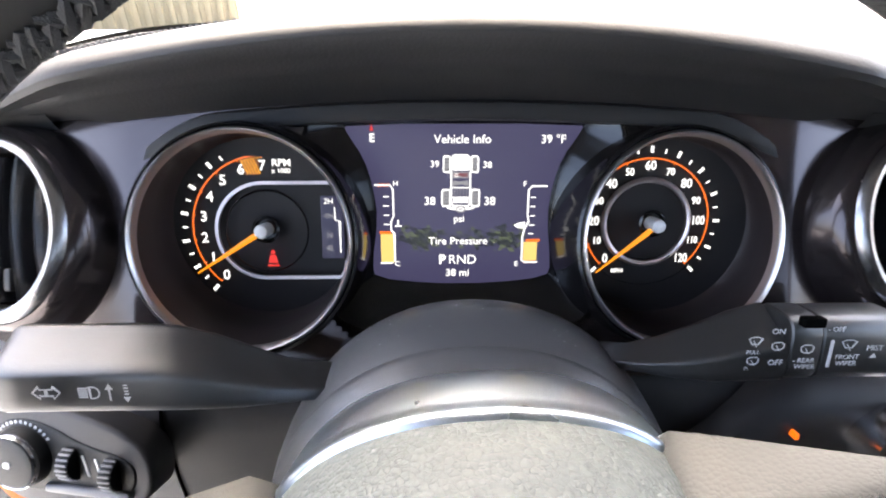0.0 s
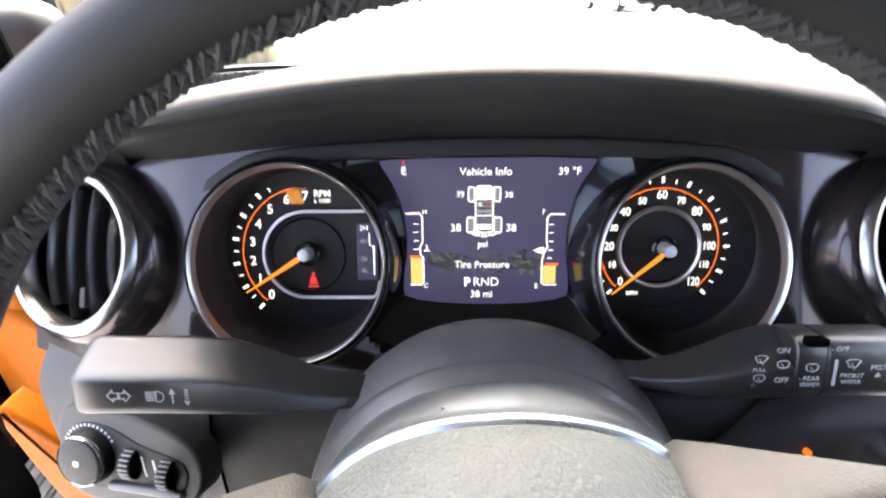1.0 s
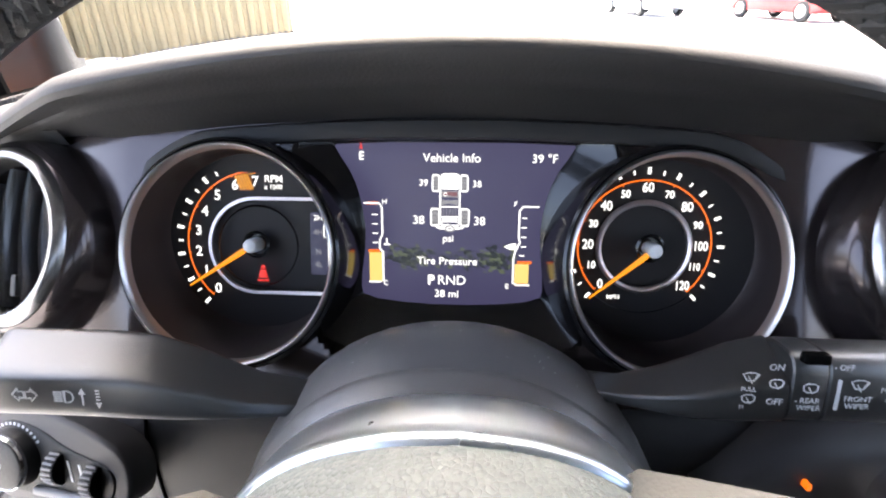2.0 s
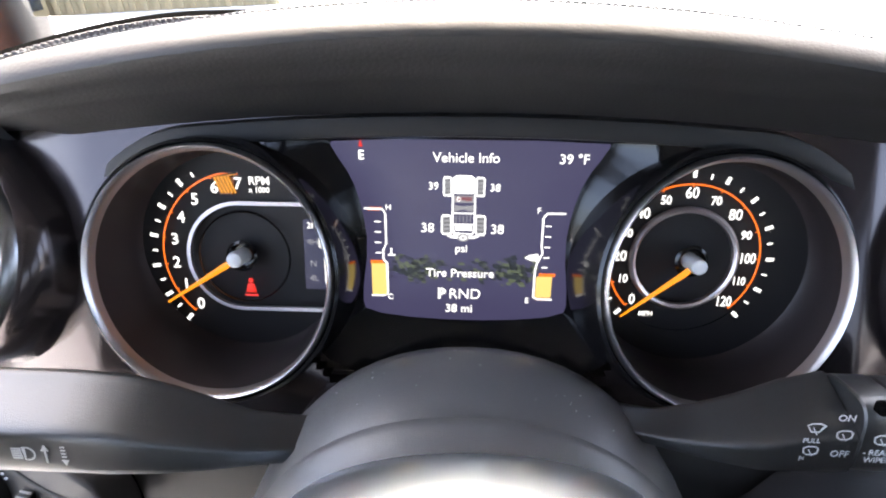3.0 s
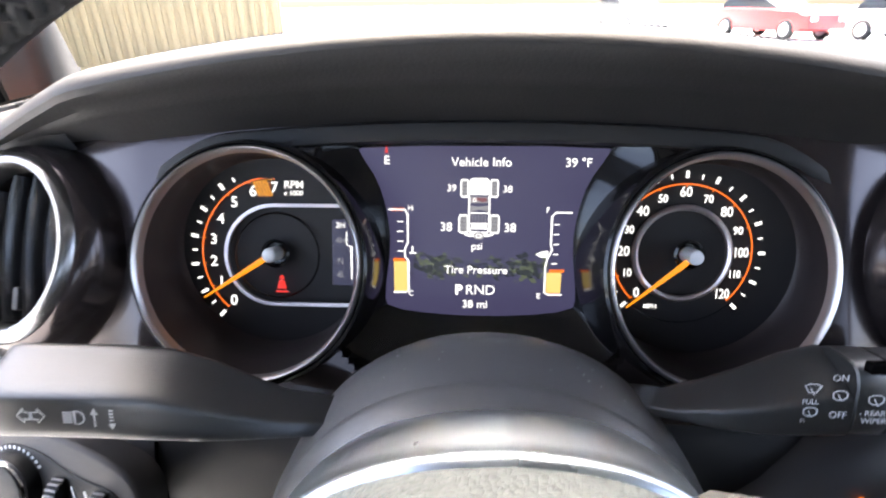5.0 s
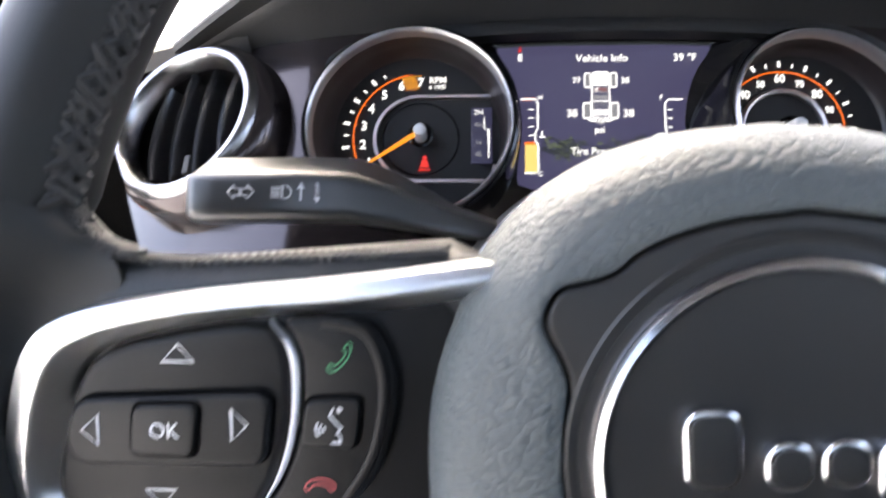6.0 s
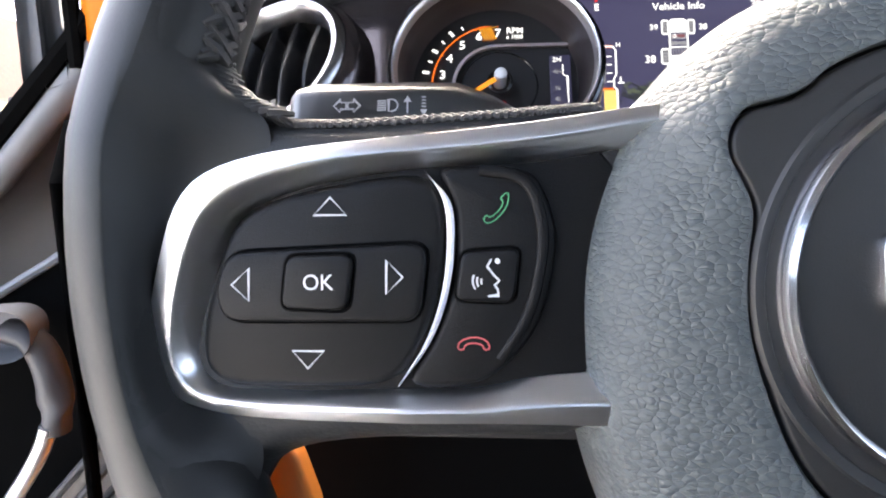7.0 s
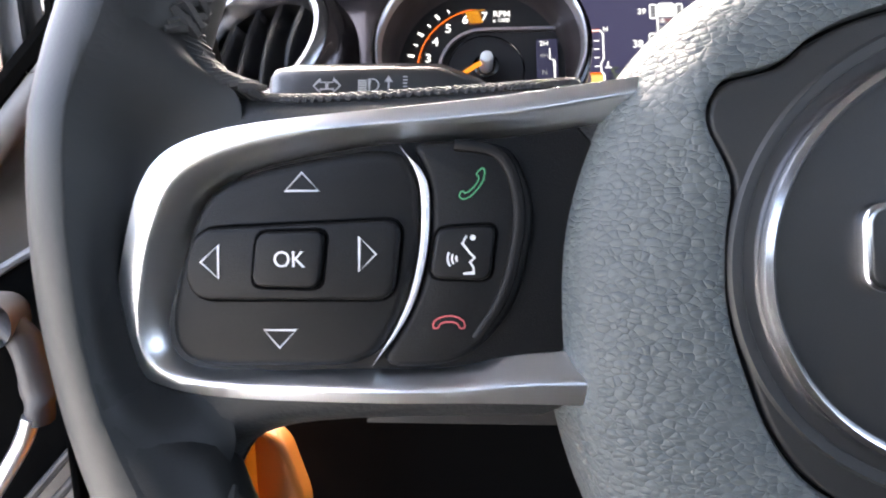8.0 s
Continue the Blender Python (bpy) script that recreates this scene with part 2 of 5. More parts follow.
def slab(loop, z0, z1, bevel=0.001, dome=0.0, steps=3):
    """A plate over a 2D loop with a rounded upper edge."""
    loop = ccw(loop)
    rows = [[(x, y, z0) for x, y in loop]]
    for i in range(steps + 1):
        a = math.pi / 2 * i / steps
        rows.append([(x, y, z1 - bevel + bevel * math.sin(a)) for x, y in inset(loop, bevel * (1 - math.cos(a)))])
    bm = grid(rows, close_u=True)
    bm.verts.ensure_lookup_table()
    n = len(loop)
    top = [bm.verts[len(rows) * n - n + i] for i in range(n)]
    cx, cy = sum(p[0] for p in loop) / n, sum(p[1] for p in loop) / n
    if dome:
        last = top
        for k in (0.66, 0.33):
            ring = [bm.verts.new((cx + (v.co.x - cx) * k, cy + (v.co.y - cy) * k, z1 + dome * (1 - k * k))) for v in top]
            for i in range(n):
                bm.faces.new((last[i], last[(i + 1) % n], ring[(i + 1) % n], ring[i]))
            last = ring
        c = bm.verts.new((cx, cy, z1 + dome))
        for i in range(n):
            bm.faces.new((last[i], last[(i + 1) % n], c))
    else:
        bm.faces.new(top)
    return bm


def rpoly(pts, r, n=5):
    """A polygon whose corners are rounded by about r."""
    pts, out = ccw(list(pts)), []
    for i in range(len(pts)):
        a, b, c = Vector(pts[i - 1]), Vector(pts[i]), Vector(pts[(i + 1) % len(pts)])
        p, q = b + (a - b).normalized() * min(r, (a - b).length * 0.45), b + (c - b).normalized() * min(r, (c - b).length * 0.45)
        for k in range(n + 1):
            t = k / n
            out.append(tuple(p * (1 - t) ** 2 + b * (2 * t * (1 - t)) + q * t * t))
    return out


def rrect(cx, cy, w, h, r, n=5):
    r = min(r, w / 2 - 1e-5, h / 2 - 1e-5)
    out = []
    for qx, qy, a0 in ((1, 1, 0), (-1, 1, 90), (-1, -1, 180), (1, -1, 270)):
        for i in range(n + 1):
            a = radians(a0 + 90 * i / n)
            out.append((cx + qx * (w / 2 - r) + r * math.cos(a), cy + qy * (h / 2 - r) + r * math.sin(a)))
    return out


def box(cx, cy, cz, w, h, d, bevel=0.0):
    bm = slab(rrect(cx, cy, w, h, max(bevel, 1e-4), 2), cz - d / 2, cz + d / 2, max(bevel * 0.7, 1e-4))
    lo = [v for v in bm.verts if abs(v.co.z - (cz - d / 2)) < 1e-7]
    edges = [e for e in bm.edges if e.is_boundary]
    bmesh.ops.contextual_create(bm, geom=edges)
    return bm


def sweep(path, radius, seg=10, closed=False, flat=1.0, caps=True, up=(0, 0, 1)):
    """A tube along 3D points; radius may be one number or one a point; flat squeezes it along up."""
    pts = [Vector(p) for p in path]
    n = len(pts)
    rows = []
    for i, p in enumerate(pts):
        a = pts[i - 1] if (closed or i) else p
        b = pts[(i + 1) % n] if (closed or i < n - 1) else p
        t = (b - a).normalized()
        side = t.cross(Vector(up))
        side = side.normalized() if side.length > 1e-6 else Vector((1, 0, 0))
        nrm = side.cross(t)
        r = radius[i] if isinstance(radius, (list, tuple)) else radius
        rows.append([p + side * (r * math.cos(2 * math.pi * k / seg)) + nrm * (r * flat * math.sin(2 * math.pi * k / seg)) for k in range(seg)])
    return grid(rows, close_u=True, close_v=closed, caps=caps and not closed)


def stroke(loop, width, z, closed=True, depth=0.00015):
    """A thin flat printed line along 2D points."""
    pts = [Vector(p) for p in loop]
    n = len(pts)
    rows = []
    for i, p in enumerate(pts):
        a = pts[i - 1] if (closed or i) else p
        b = pts[(i + 1) % n] if (closed or i < n - 1) else p
        t = (b - a).normalized()
        e1 = (p - a).normalized() if (p - a).length > 1e-9 else t
        k = max(0.45, abs(t.dot(e1)))
        s = Vector((-t.y, t.x)) * (width / 2 / k)
        rows.append([(p.x - s.x, p.y - s.y, z), (p.x - s.x, p.y - s.y, z + depth), (p.x + s.x, p.y + s.y, z + depth), (p.x + s.x, p.y + s.y, z)])
    return grid(rows, close_u=True, close_v=closed, caps=not closed)


def join(*bms):
    out = bmesh.new()
    for b in bms:
        me = bpy.data.meshes.new("tmp")
        b.to_mesh(me)
        b.free()
        out.from_mesh(me)
        bpy.data.meshes.remove(me)
    return out


def moved(bm, m):
    bmesh.ops.transform(bm, matrix=m, verts=bm.verts)
    return bm


def text(body, size, x, y, z, material, parent, name="lettering", label="", align="CENTER", bold=0.0, shear=0.0, rot=0.0, sx=1.0):
    cu = bpy.data.curves.new("tmp", "FONT")
    cu.body, cu.size, cu.align_x, cu.align_y = body, size, align, "CENTER"
    cu.extrude, cu.offset, cu.shear, cu.resolution_u = 0.00008, bold, shear, 3
    tmp = new("tmp", cu)
    me = bpy.data.meshes.new_from_object(tmp.evaluated_get(bpy.context.evaluated_depsgraph_get()))
    bpy.data.objects.remove(tmp)
    bpy.data.curves.remove(cu)
    me.transform(pose(x, y, z, 0, 0, rot) @ Matrix.Diagonal((sx, 1, 1, 1)))
    me.materials.clear()
    me.materials.append(material)
    ob = new(name, me)
    ob.parent = parent
    if label:
        tagged(ob, label)
    return ob


def cut(ob, *cutters):
    """Cuts openings through a mesh, for good."""
    for bm in cutters:
        bmesh.ops.recalc_face_normals(bm, faces=bm.faces)
        me = bpy.data.meshes.new("tmp")
        bm.to_mesh(me)
        bm.free()
        tool = new("tmp", me)
        tool.matrix_world = ob.matrix_world
        tool.parent = ob.parent
        tool.matrix_local = ob.matrix_local
        mod = ob.modifiers.new("cut", "BOOLEAN")
        mod.operation, mod.object, mod.solver = "DIFFERENCE", tool, "EXACT"
        bpy.context.view_layer.update()
        done = bpy.data.meshes.new_from_object(ob.evaluated_get(bpy.context.evaluated_depsgraph_get()))
        ob.modifiers.clear()
        ob.data = done
        bpy.data.objects.remove(tool)
    return ob


# ---------- outside ----------
ground = tagged(part("ground", grid([[(-120, -120, 0), (120, -120, 0)], [(-120, 160, 0), (120, 160, 0)]]), M_ASPHALT, None, smooth=False), "pale dry concrete of a parking lot", "ground", kind="structure")


def parked_car(x, y, turn, paint, label, group="parked cars"):
    """A car from its side profile: lower body, cabin, glass, four wheels, lamps."""
    m = pose(x, y, 0, 0, 0, turn)
    car = thing("parked_car", label, "car", m, group)
    prof = [(-2.2, 0.35), (-2.25, 0.75), (-2.05, 0.98), (-0.9, 1.02), (1.75, 1.0), (2.2, 0.85), (2.25, 0.4), (1.9, 0.28), (-1.9, 0.28)]
    rows = []
    for yy, k in ((-0.88, 0.94), (-0.80, 1.0), (0.80, 1.0), (0.88, 0.94)):
        rows.append([(px * k, yy, 0.64 + (pz - 0.64) * (0.9 if k < 1 else 1)) for px, pz in prof])
    part("body", grid(rows, close_u=True, caps=True), paint, car)
    cab = [(-1.95, 0.98), (-1.5, 1.45), (-0.2, 1.5), (0.95, 1.0)]
    rows = [[(px * k, yy, 0.98 + (pz - 0.98) * k) for px, pz in cab] for yy, k in ((-0.76, 0.97), (-0.62, 1.0), (0.62, 1.0), (0.76, 0.97))]
    part("cabin", grid(rows, close_u=True, caps=True), M_DKGLASS, car)
    part("roof", grid([[(-1.5, yy, 1.47), (-0.85, yy, 1.525), (-0.15, yy, 1.515)] for yy in (-0.6, 0.0, 0.6)]), paint, car)
    for wx in (-1.35, 1.4):
        for wy in (-0.82, 0.82):
            w = part("wheel", lathe([(0.0, -0.1), (0.3, -0.1), (0.34, -0.06), (0.34, 0.06), (0.3, 0.1), (0.0, 0.1)], seg=24), M_TYRE, car, m=pose(wx, wy, 0.34, 90))
            part("rim", lathe([(0.0, -0.115), (0.19, -0.115), (0.21, -0.1), (0.21, 0.1), (0.19, 0.115), (0.0, 0.115)], seg=20), M_SILVER, w)
    for wy in (-0.6, 0.6):
        part("headlight", box(0, 0, 0, 0.3, 0.16, 0.06, 0.03), M_WHITECAR, car, m=pose(2.2, wy, 0.72, 90, 0, 90))
    return car


parked_car(6.9, 26.3, -78, M_WHITECAR, "white parked car facing across the lot")
parked_car(11.3, 23.2, -70, M_REDCAR, "red parked car with dark windows")
parked_car(15.2, 21.3, -66, M_WHITECAR, "white parked car beside the red one")
parked_car(17.8, 17.4, -60, M_GREYCAR, "grey parked car in the row")
parked_car(18.9, 14.0, -55, M_GREYCAR, "grey parked car at the end of the row")

# corrugated cream shed ahead to the left, and the brown building beside the car
shed = thing("shed", "cream corrugated metal shed wall", "building", pose(-7.2, 10.2, 0, 0, 0, 12))
part("wall", box(0, 1.6, -0.06, 7.4, 3.2, 0.1, 0.01), M_CREAM, shed, m=pose(0, 0, 0, 90))
for i in range(37):
    part("rib", box(0, 0, 0, 0.11, 3.2, 0.07, 0.02), M_CREAM, shed, m=pose(-3.6 + i * 0.2, 0.0, 1.6, 90))
hall = thing("brick_building", "brown brick building with pale door frames", "building", pose(-7.5, 6.2, 0, 0, 0, 90))
part("wall", box(0, 1.9, 0, 9, 3.8, 0.3, 0.02), M_BRICK, hall, m=pose(0, 0, 0, 90))
for i in range(4):
    d = part("door_frame", box(0, 0, 0, 1.2, 2.4, 0.2, 0.02), M_CREAM, hall, m=pose(-3.4 + i * 2.2, -0.2, 1.2, 90))
    part("pane", box(0, 0, 0.11, 0.9, 2.1, 0.05, 0.01), M_DKGLASS, d)

# ---------- the car's shell ----------
floor = tagged(part("floor", box(0.37, -0.5, 0.55, 1.5, 2.6, 0.04, 0.01), M_CARPET, None), "black carpeted cabin floor", "floor", kind="structure")
# out of view; its front overhangs the windscreen to block sun and sky
ceiling = tagged(part("ceiling", box(0.37, -0.56, 1.80, 1.56, 2.30, 0.04, 0.015), M_LINER, None), "grey fabric headliner, overhanging the windscreen to block light", "ceiling", kind="structure")
# unseen rear and side walls, added with openings sized to shape cabin light
wall_rear = tagged(part("wall_rear", join(box(0.37, -1.68, 0.90, 1.5, 0.05, 0.70, 0.01), box(0.37, -1.68, 1.725, 1.5, 0.05, 0.13, 0.01), box(-0.305, -1.68, 1.455, 0.15, 0.05, 0.40, 0.01), box(1.045, -1.68, 1.455, 0.15, 0.05, 0.40, 0.01)), M_PLASTIC, None), "dark rear wall with the rear window opening", "wall", kind="structure")
wall_right = tagged(part("wall_right", join(box(1.14, -0.5, 0.85, 0.05, 2.4, 0.6, 0.01), box(1.14, -1.09, 1.725, 0.05, 1.16, 0.13, 0.01), box(1.14, -1.09, 1.20, 0.05, 1.16, 0.10, 0.01), box(1.14, -0.57, 1.455, 0.05, 0.12, 0.40, 0.01), box(1.14, -1.61, 1.455, 0.05, 0.12, 0.40, 0.01)), M_PLASTIC, None), "dark far side of the cabin with window openings", "wall", kind="structure")
wall_left = tagged(part("wall_left", join(box(-0.42, -1.13, 0.85, 0.05, 1.10, 0.6, 0.01), box(-0.42, -1.13, 1.725, 0.05, 1.10, 0.13, 0.01), box(-0.42, -1.13, 1.20, 0.05, 1.10, 0.10, 0.01), box(-0.42, -0.64, 1.455, 0.05, 0.12, 0.40, 0.01), box(-0.42, -1.62, 1.455, 0.05, 0.12, 0.40, 0.01)), M_PLASTIC, None), "dark trimmed cabin side with a window behind the open door", "wall", kind="structure")
# footwell shade is put into the bulkhead's near-black, glossless colour
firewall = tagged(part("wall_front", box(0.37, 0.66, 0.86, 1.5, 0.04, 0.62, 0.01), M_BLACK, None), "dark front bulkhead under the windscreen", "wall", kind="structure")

# panes out of view, added to dim what enters from behind
for owner, corners in ((wall_rear, ((-0.23, -1.68, 1.26), (0.97, -1.68, 1.26), (0.97, -1.68, 1.655), (-0.23, -1.68, 1.655))), (wall_left, ((-0.42, -1.56, 1.25), (-0.42, -0.70, 1.25), (-0.42, -0.70, 1.655), (-0.42, -1.56, 1.655))), (wall_right, ((1.14, -1.55, 1.25), (1.14, -0.63, 1.25), (1.14, -0.63, 1.655), (1.14, -1.55, 1.655)))):
    a, b, c, d = corners
    part("pane", grid([[a, b], [d, c]]), M_TINT, owner, "unseen dark glass added to cut light from behind", smooth=False)

pillar = thing("windscreen_frame", "orange painted windscreen frame with black seal", "pillar")
for sx, q in ((-0.352, 1), (1.13, -1)):
    part("pillar", sweep([(sx, 0.485, 0.95), (sx, 0.457, 1.27), (sx, 0.40, 1.80)], [0.030, 0.028, 0.026], 14, up=(0, 1, 0)), M_ORANGE, pillar)
    part("seal", sweep([(sx + q * 0.031, 0.475, 1.20), (sx + q * 0.031, 0.405, 1.78)], 0.008, 8), M_BLACK, pillar)
# unseen board added to hold back overhead light from the windscreen's top
part("header_trim", box(0.389, 0.396, 1.705, 1.44, 0.020, 0.145, 0.008), M_LINER, pillar, "unseen grey board blocking light over the windscreen")
part("header", sweep([(-0.352, 0.40, 1.80), (1.13, 0.40, 1.80)], 0.03, 12), M_ORANGE, pillar)
pane = part("pane", grid([[(-0.325, 0.56, 1.26), (1.10, 0.56, 1.26)], [(-0.325, 0.415, 1.78), (1.10, 0.415, 1.78)]]), M_GLASS, pillar, "clear windscreen glass", smooth=False)
pane.visible_shadow = False
jamb = thing("door_jamb", "orange painted door jamb beside the dashboard", "body panel")
def upright(y):
    """Local x, y become world x, z; the plate faces the rear at the given world y."""
    return Matrix(((1, 0, 0, 0), (0, 0, -1, y), (0, 1, 0, 0), (0, 0, 0, 1)))


part("pillar_edge", moved(slab(rpoly([(-0.376, 1.03), (-0.346, 1.01), (-0.346, 1.100), (-0.330, 1.112), (-0.332, 1.130), (-0.350, 1.136), (-0.376, 1.128)], 0.006), -0.02, 0.0, 0.005), upright(0.41)), M_ORANGE, jamb, "orange rear face of the door pillar")
part("pillar_return", moved(slab(rpoly([(-0.296, 1.104), (-0.284, 1.092), (-0.262, 1.062), (-0.250, 1.030), (-0.245, 0.98), (-0.282, 0.98), (-0.294, 1.045), (-0.300, 1.085)], 0.004), -0.02, 0.0, 0.004), upright(0.33)), M_ORANGE, jamb, "orange painted return beside the end panel")
# shade on this face is put into its darker orange
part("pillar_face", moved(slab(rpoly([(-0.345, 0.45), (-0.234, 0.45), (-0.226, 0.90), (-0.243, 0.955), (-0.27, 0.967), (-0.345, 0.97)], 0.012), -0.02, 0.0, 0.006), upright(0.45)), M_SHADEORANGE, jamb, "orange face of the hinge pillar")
part("cowl_side", moved(slab(rpoly([(-0.374, 1.02), (-0.344, 0.99), (-0.340, 0.45), (-0.252, 0.45), (-0.252, 1.03), (-0.290, 1.085), (-0.330, 1.118), (-0.374, 1.125)], 0.01), -0.02, 0.0, 0.006), upright(0.402)), M_ORANGE, jamb, "orange painted side of the cowl")
# flat black sheet that fills the gap between dashboard end and jamb
part("jamb_lining", moved(slab(rpoly([(-0.345, 0.975), (-0.27, 0.975), (-0.27, 1.20), (-0.330, 1.21), (-0.332, 1.122), (-0.345, 1.110)], 0.005), -0.03, 0.0, 0.004), upright(0.414)), M_BLACK, jamb, "black sheet filling the gap beside the dashboard")
part("jamb_seal", sweep([(-0.379, 0.408, 0.50), (-0.379, 0.408, 1.17), (-0.365, 0.41, 1.21)], 0.006, 10), M_BLACK, jamb)

# the open driver's door
door = thing("car_door", "open driver's door with grey inner panel", "car door", pose(-0.36, 0.475, 0.0, 0, 0, 200))
# local: x along the door away from the hinge, y towards the inside, z up
part("inner_panel", moved(slab(smooth_loop([(0.0, 0.55), (1.0, 0.55), (1.0, 1.075), (0.35, 1.085), (0.16, 1.115), (0.09, 1.178), (0.045, 1.236), (0.0, 1.295)], 1), -0.03, 0.03, 0.012), pose(0, 0, 0, 90)), M_DOORTRIM, door)
part("outer_skin", moved(slab(smooth_loop([(-0.02, 0.50), (1.02, 0.50), (1.02, 1.06), (0.35, 1.07), (0.10, 1.14), (-0.02, 1.24)], 1), -0.012, 0.012, 0.006), pose(0, -0.06, 0, 90)), M_ORANGE, door)
part("belt_ledge", sweep([(0.0, 0.026, 1.290), (0.045, 0.026, 1.231), (0.09, 0.026, 1.173), (0.16, 0.026, 1.110), (0.35, 0.026, 1.080), (1.0, 0.026, 1.07)], 0.010, 10), M_PALE, door, "pale upper edge of the door trim")
part("belt_seal", sweep([(0.0, 0.030, 1.313), (0.047, 0.030, 1.250), (0.092, 0.030, 1.192), (0.16, 0.030, 1.130), (0.35, 0.030, 1.099), (1.0, 0.030, 1.088)], 0.008, 8), M_BLACK, door)
part("recess", moved(slab(rpoly([(0.004, 1.150), (0.062, 1.116), (0.12, 1.078), (0.30, 1.03), (0.60, 1.00), (0.60, 0.90), (0.12, 0.88), (0.05, 0.965), (0.004, 1.01)], 0.01), 0.028, 0.033, 0.001), pose(0, 0, 0, 90) @ Matrix.Diagonal((1, 1, -1, 1))), M_BLACK, door, "dark recess behind the handle")
part("recess_lip", sweep([(0.004, 0.033, 1.152), (0.062, 0.034, 1.112), (0.12, 0.034, 1.076), (0.30, 0.034, 1.028)], 0.0035, 8), M_PALE, door)
part("window_frame", sweep([(0.045, 0.0, 1.24), (0.05, 0.0, 1.74), (0.95, 0.0, 1.74), (1.0, 0.0, 1.08)], 0.006, 10), M_BLACK, door)
part("front_post", slab([(0.036, 1.24), (0.050, 1.235), (0.052, 1.73), (0.042, 1.73)], -0.006, 0.004, 0.002), M_GREY, door, m=pose(0, 0.030, 0, 90))
part("post_edge", slab([(0.050, 1.235), (0.064, 1.22), (0.062, 1.73), (0.052, 1.73)], -0.004, 0.003, 0.002), M_PALE, door, "pale edge of the window post", m=pose(0, 0.030, 0, 90))
part("post_seal", sweep([(0.030, 0.034, 1.25), (0.034, 0.034, 1.73)], 0.0055, 8), M_BLACK, door)
part("grab_handle", moved(slab(rrect(0.125, 1.0735, 0.140, 0.034, 0.015), -0.088, -0.052, 0.010), pose(0, 0, 0, 90)), M_PALE, door, "satin grey pull handle")
part("handle_arm", sweep(smooth_loop([(0.075, 0.070, 1.074), (0.058, 0.074, 1.068), (0.049, 0.078, 1.045), (0.048, 0.080, 1.020), (0.050, 0.080, 1.004)], 2, False), 0.0105, 12, flat=0.8), M_GREY, door)
part("handle_strip", sweep(smooth_loop([(0.052, 0.086, 1.010), (0.058, 0.084, 0.994), (0.070, 0.082, 0.974), (0.092, 0.078, 0.942), (0.125, 0.070, 0.890), (0.15, 0.04, 0.85)], 2, False), 0.0055, 10), M_SILVER, door, "bright metal strip under the handle")
part("armrest", moved(slab(rrect(0.66, 0.82, 0.6, 0.07, 0.03), -0.07, 0.0, 0.02), pose(0, 0.03, 0, 90)), M_PLASTIC, door)
for k in range(4):
    part("pocket_rib", sweep([(0.015, 0.045, 1.000 - k * 0.022), (0.055, 0.045, 0.955 - k * 0.022), (0.15, 0.045, 0.850 - k * 0.022)], 0.0035, 8), M_GREY, door)
dp = part("pane", grid([[(0.05, 0, 1.24), (1.0, 0, 1.08)], [(0.05, 0, 1.73), (0.95, 0, 1.73)]]), M_GLASS, door, "clear door glass", smooth=False)
dp.visible_shadow = False
mirror_place = door.matrix_world.inverted() @ pose(-0.625, 0.80, 1.225, 0, 0, 200)
housing = part("mirror_housing", moved(slab(rrect(0, 0, 0.20, 0.17, 0.035), 0, 0.07, 0.03), pose(0, 0, 0, -90)), M_PLASTIC, door, "black door mirror housing", m=mirror_place)
part("mirror_glass", moved(slab(rrect(0, 0, 0.17, 0.14, 0.03), 0, 0.004, 0.001), pose(0, -0.001, 0, 90)), M_CHROME, housing)
part("mirror_arm", sweep([(-0.06, 0.04, -0.05), (-0.15, 0.16, -0.11), (-0.21, 0.28, -0.14)], 0.02, 10), M_PLASTIC, housing)

# ---------- dashboard ----------
dash = thing("dashboard", "dark dashboard with padded grey stitched visor", "dashboard", MC)


def drop_top(u):
    return 0.75 * u * u


# padded visor over the instruments
rows = []
N = 61
for i in range(N):
    u = -0.205 + 0.41 * i / (N - 1)
    back = 0.55 * max(0, abs(u) - 0.14)          # the ends sweep forward
    low, roll, top = 0.0568 - 0.53 * u * u, 0.0674 - 0.76 * u * u, 0.0755 - 0.75 * u * u
    prof = [(0.002, low - 0.014), (0.012, low - 0.0055), (0.023, low - 0.0006), (0.0272, low + 0.0005), (0.0292, low + 0.0022), (0.0345, (low + roll) / 2), (0.0392, roll - 0.0018), (0.0405, roll + 0.0004),
            (0.0400, roll + 0.0022), (0.0382, roll + 0.0044), (0.0350, top - 0.0012), (0.0300, top + 0.0006), (0.0220, top + 0.0024), (0.010, top + 0.0048), (-0.03, top + 0.0115), (-0.08, top + 0.0175), (-0.13, top + 0.0210), (-0.19, top + 0.0220), (-0.22, top + 0.012)]
    prof = [(w - back, v) for w, v in prof]
    rows.append([(u, v, w) for w, v in prof])
part("visor_pad", grid(rows), M_PAD, dash, "padded grey vinyl visor")
# stitches along the visor's crest
N = 150
for i in range(N):
    u = -0.17 + 0.34 * i / (N - 1)
    back = 0.55 * max(0, abs(u) - 0.14)
    part("stitch", sweep([(u - 0.0008, 0.0786 - drop_top(u), 0.020 - back), (u, 0.0789 - drop_top(u), 0.020 - back), (u + 0.0008, 0.0786 - drop_top(u), 0.020 - back)], 0.00030, 5), M_THREAD, dash, smooth=False)

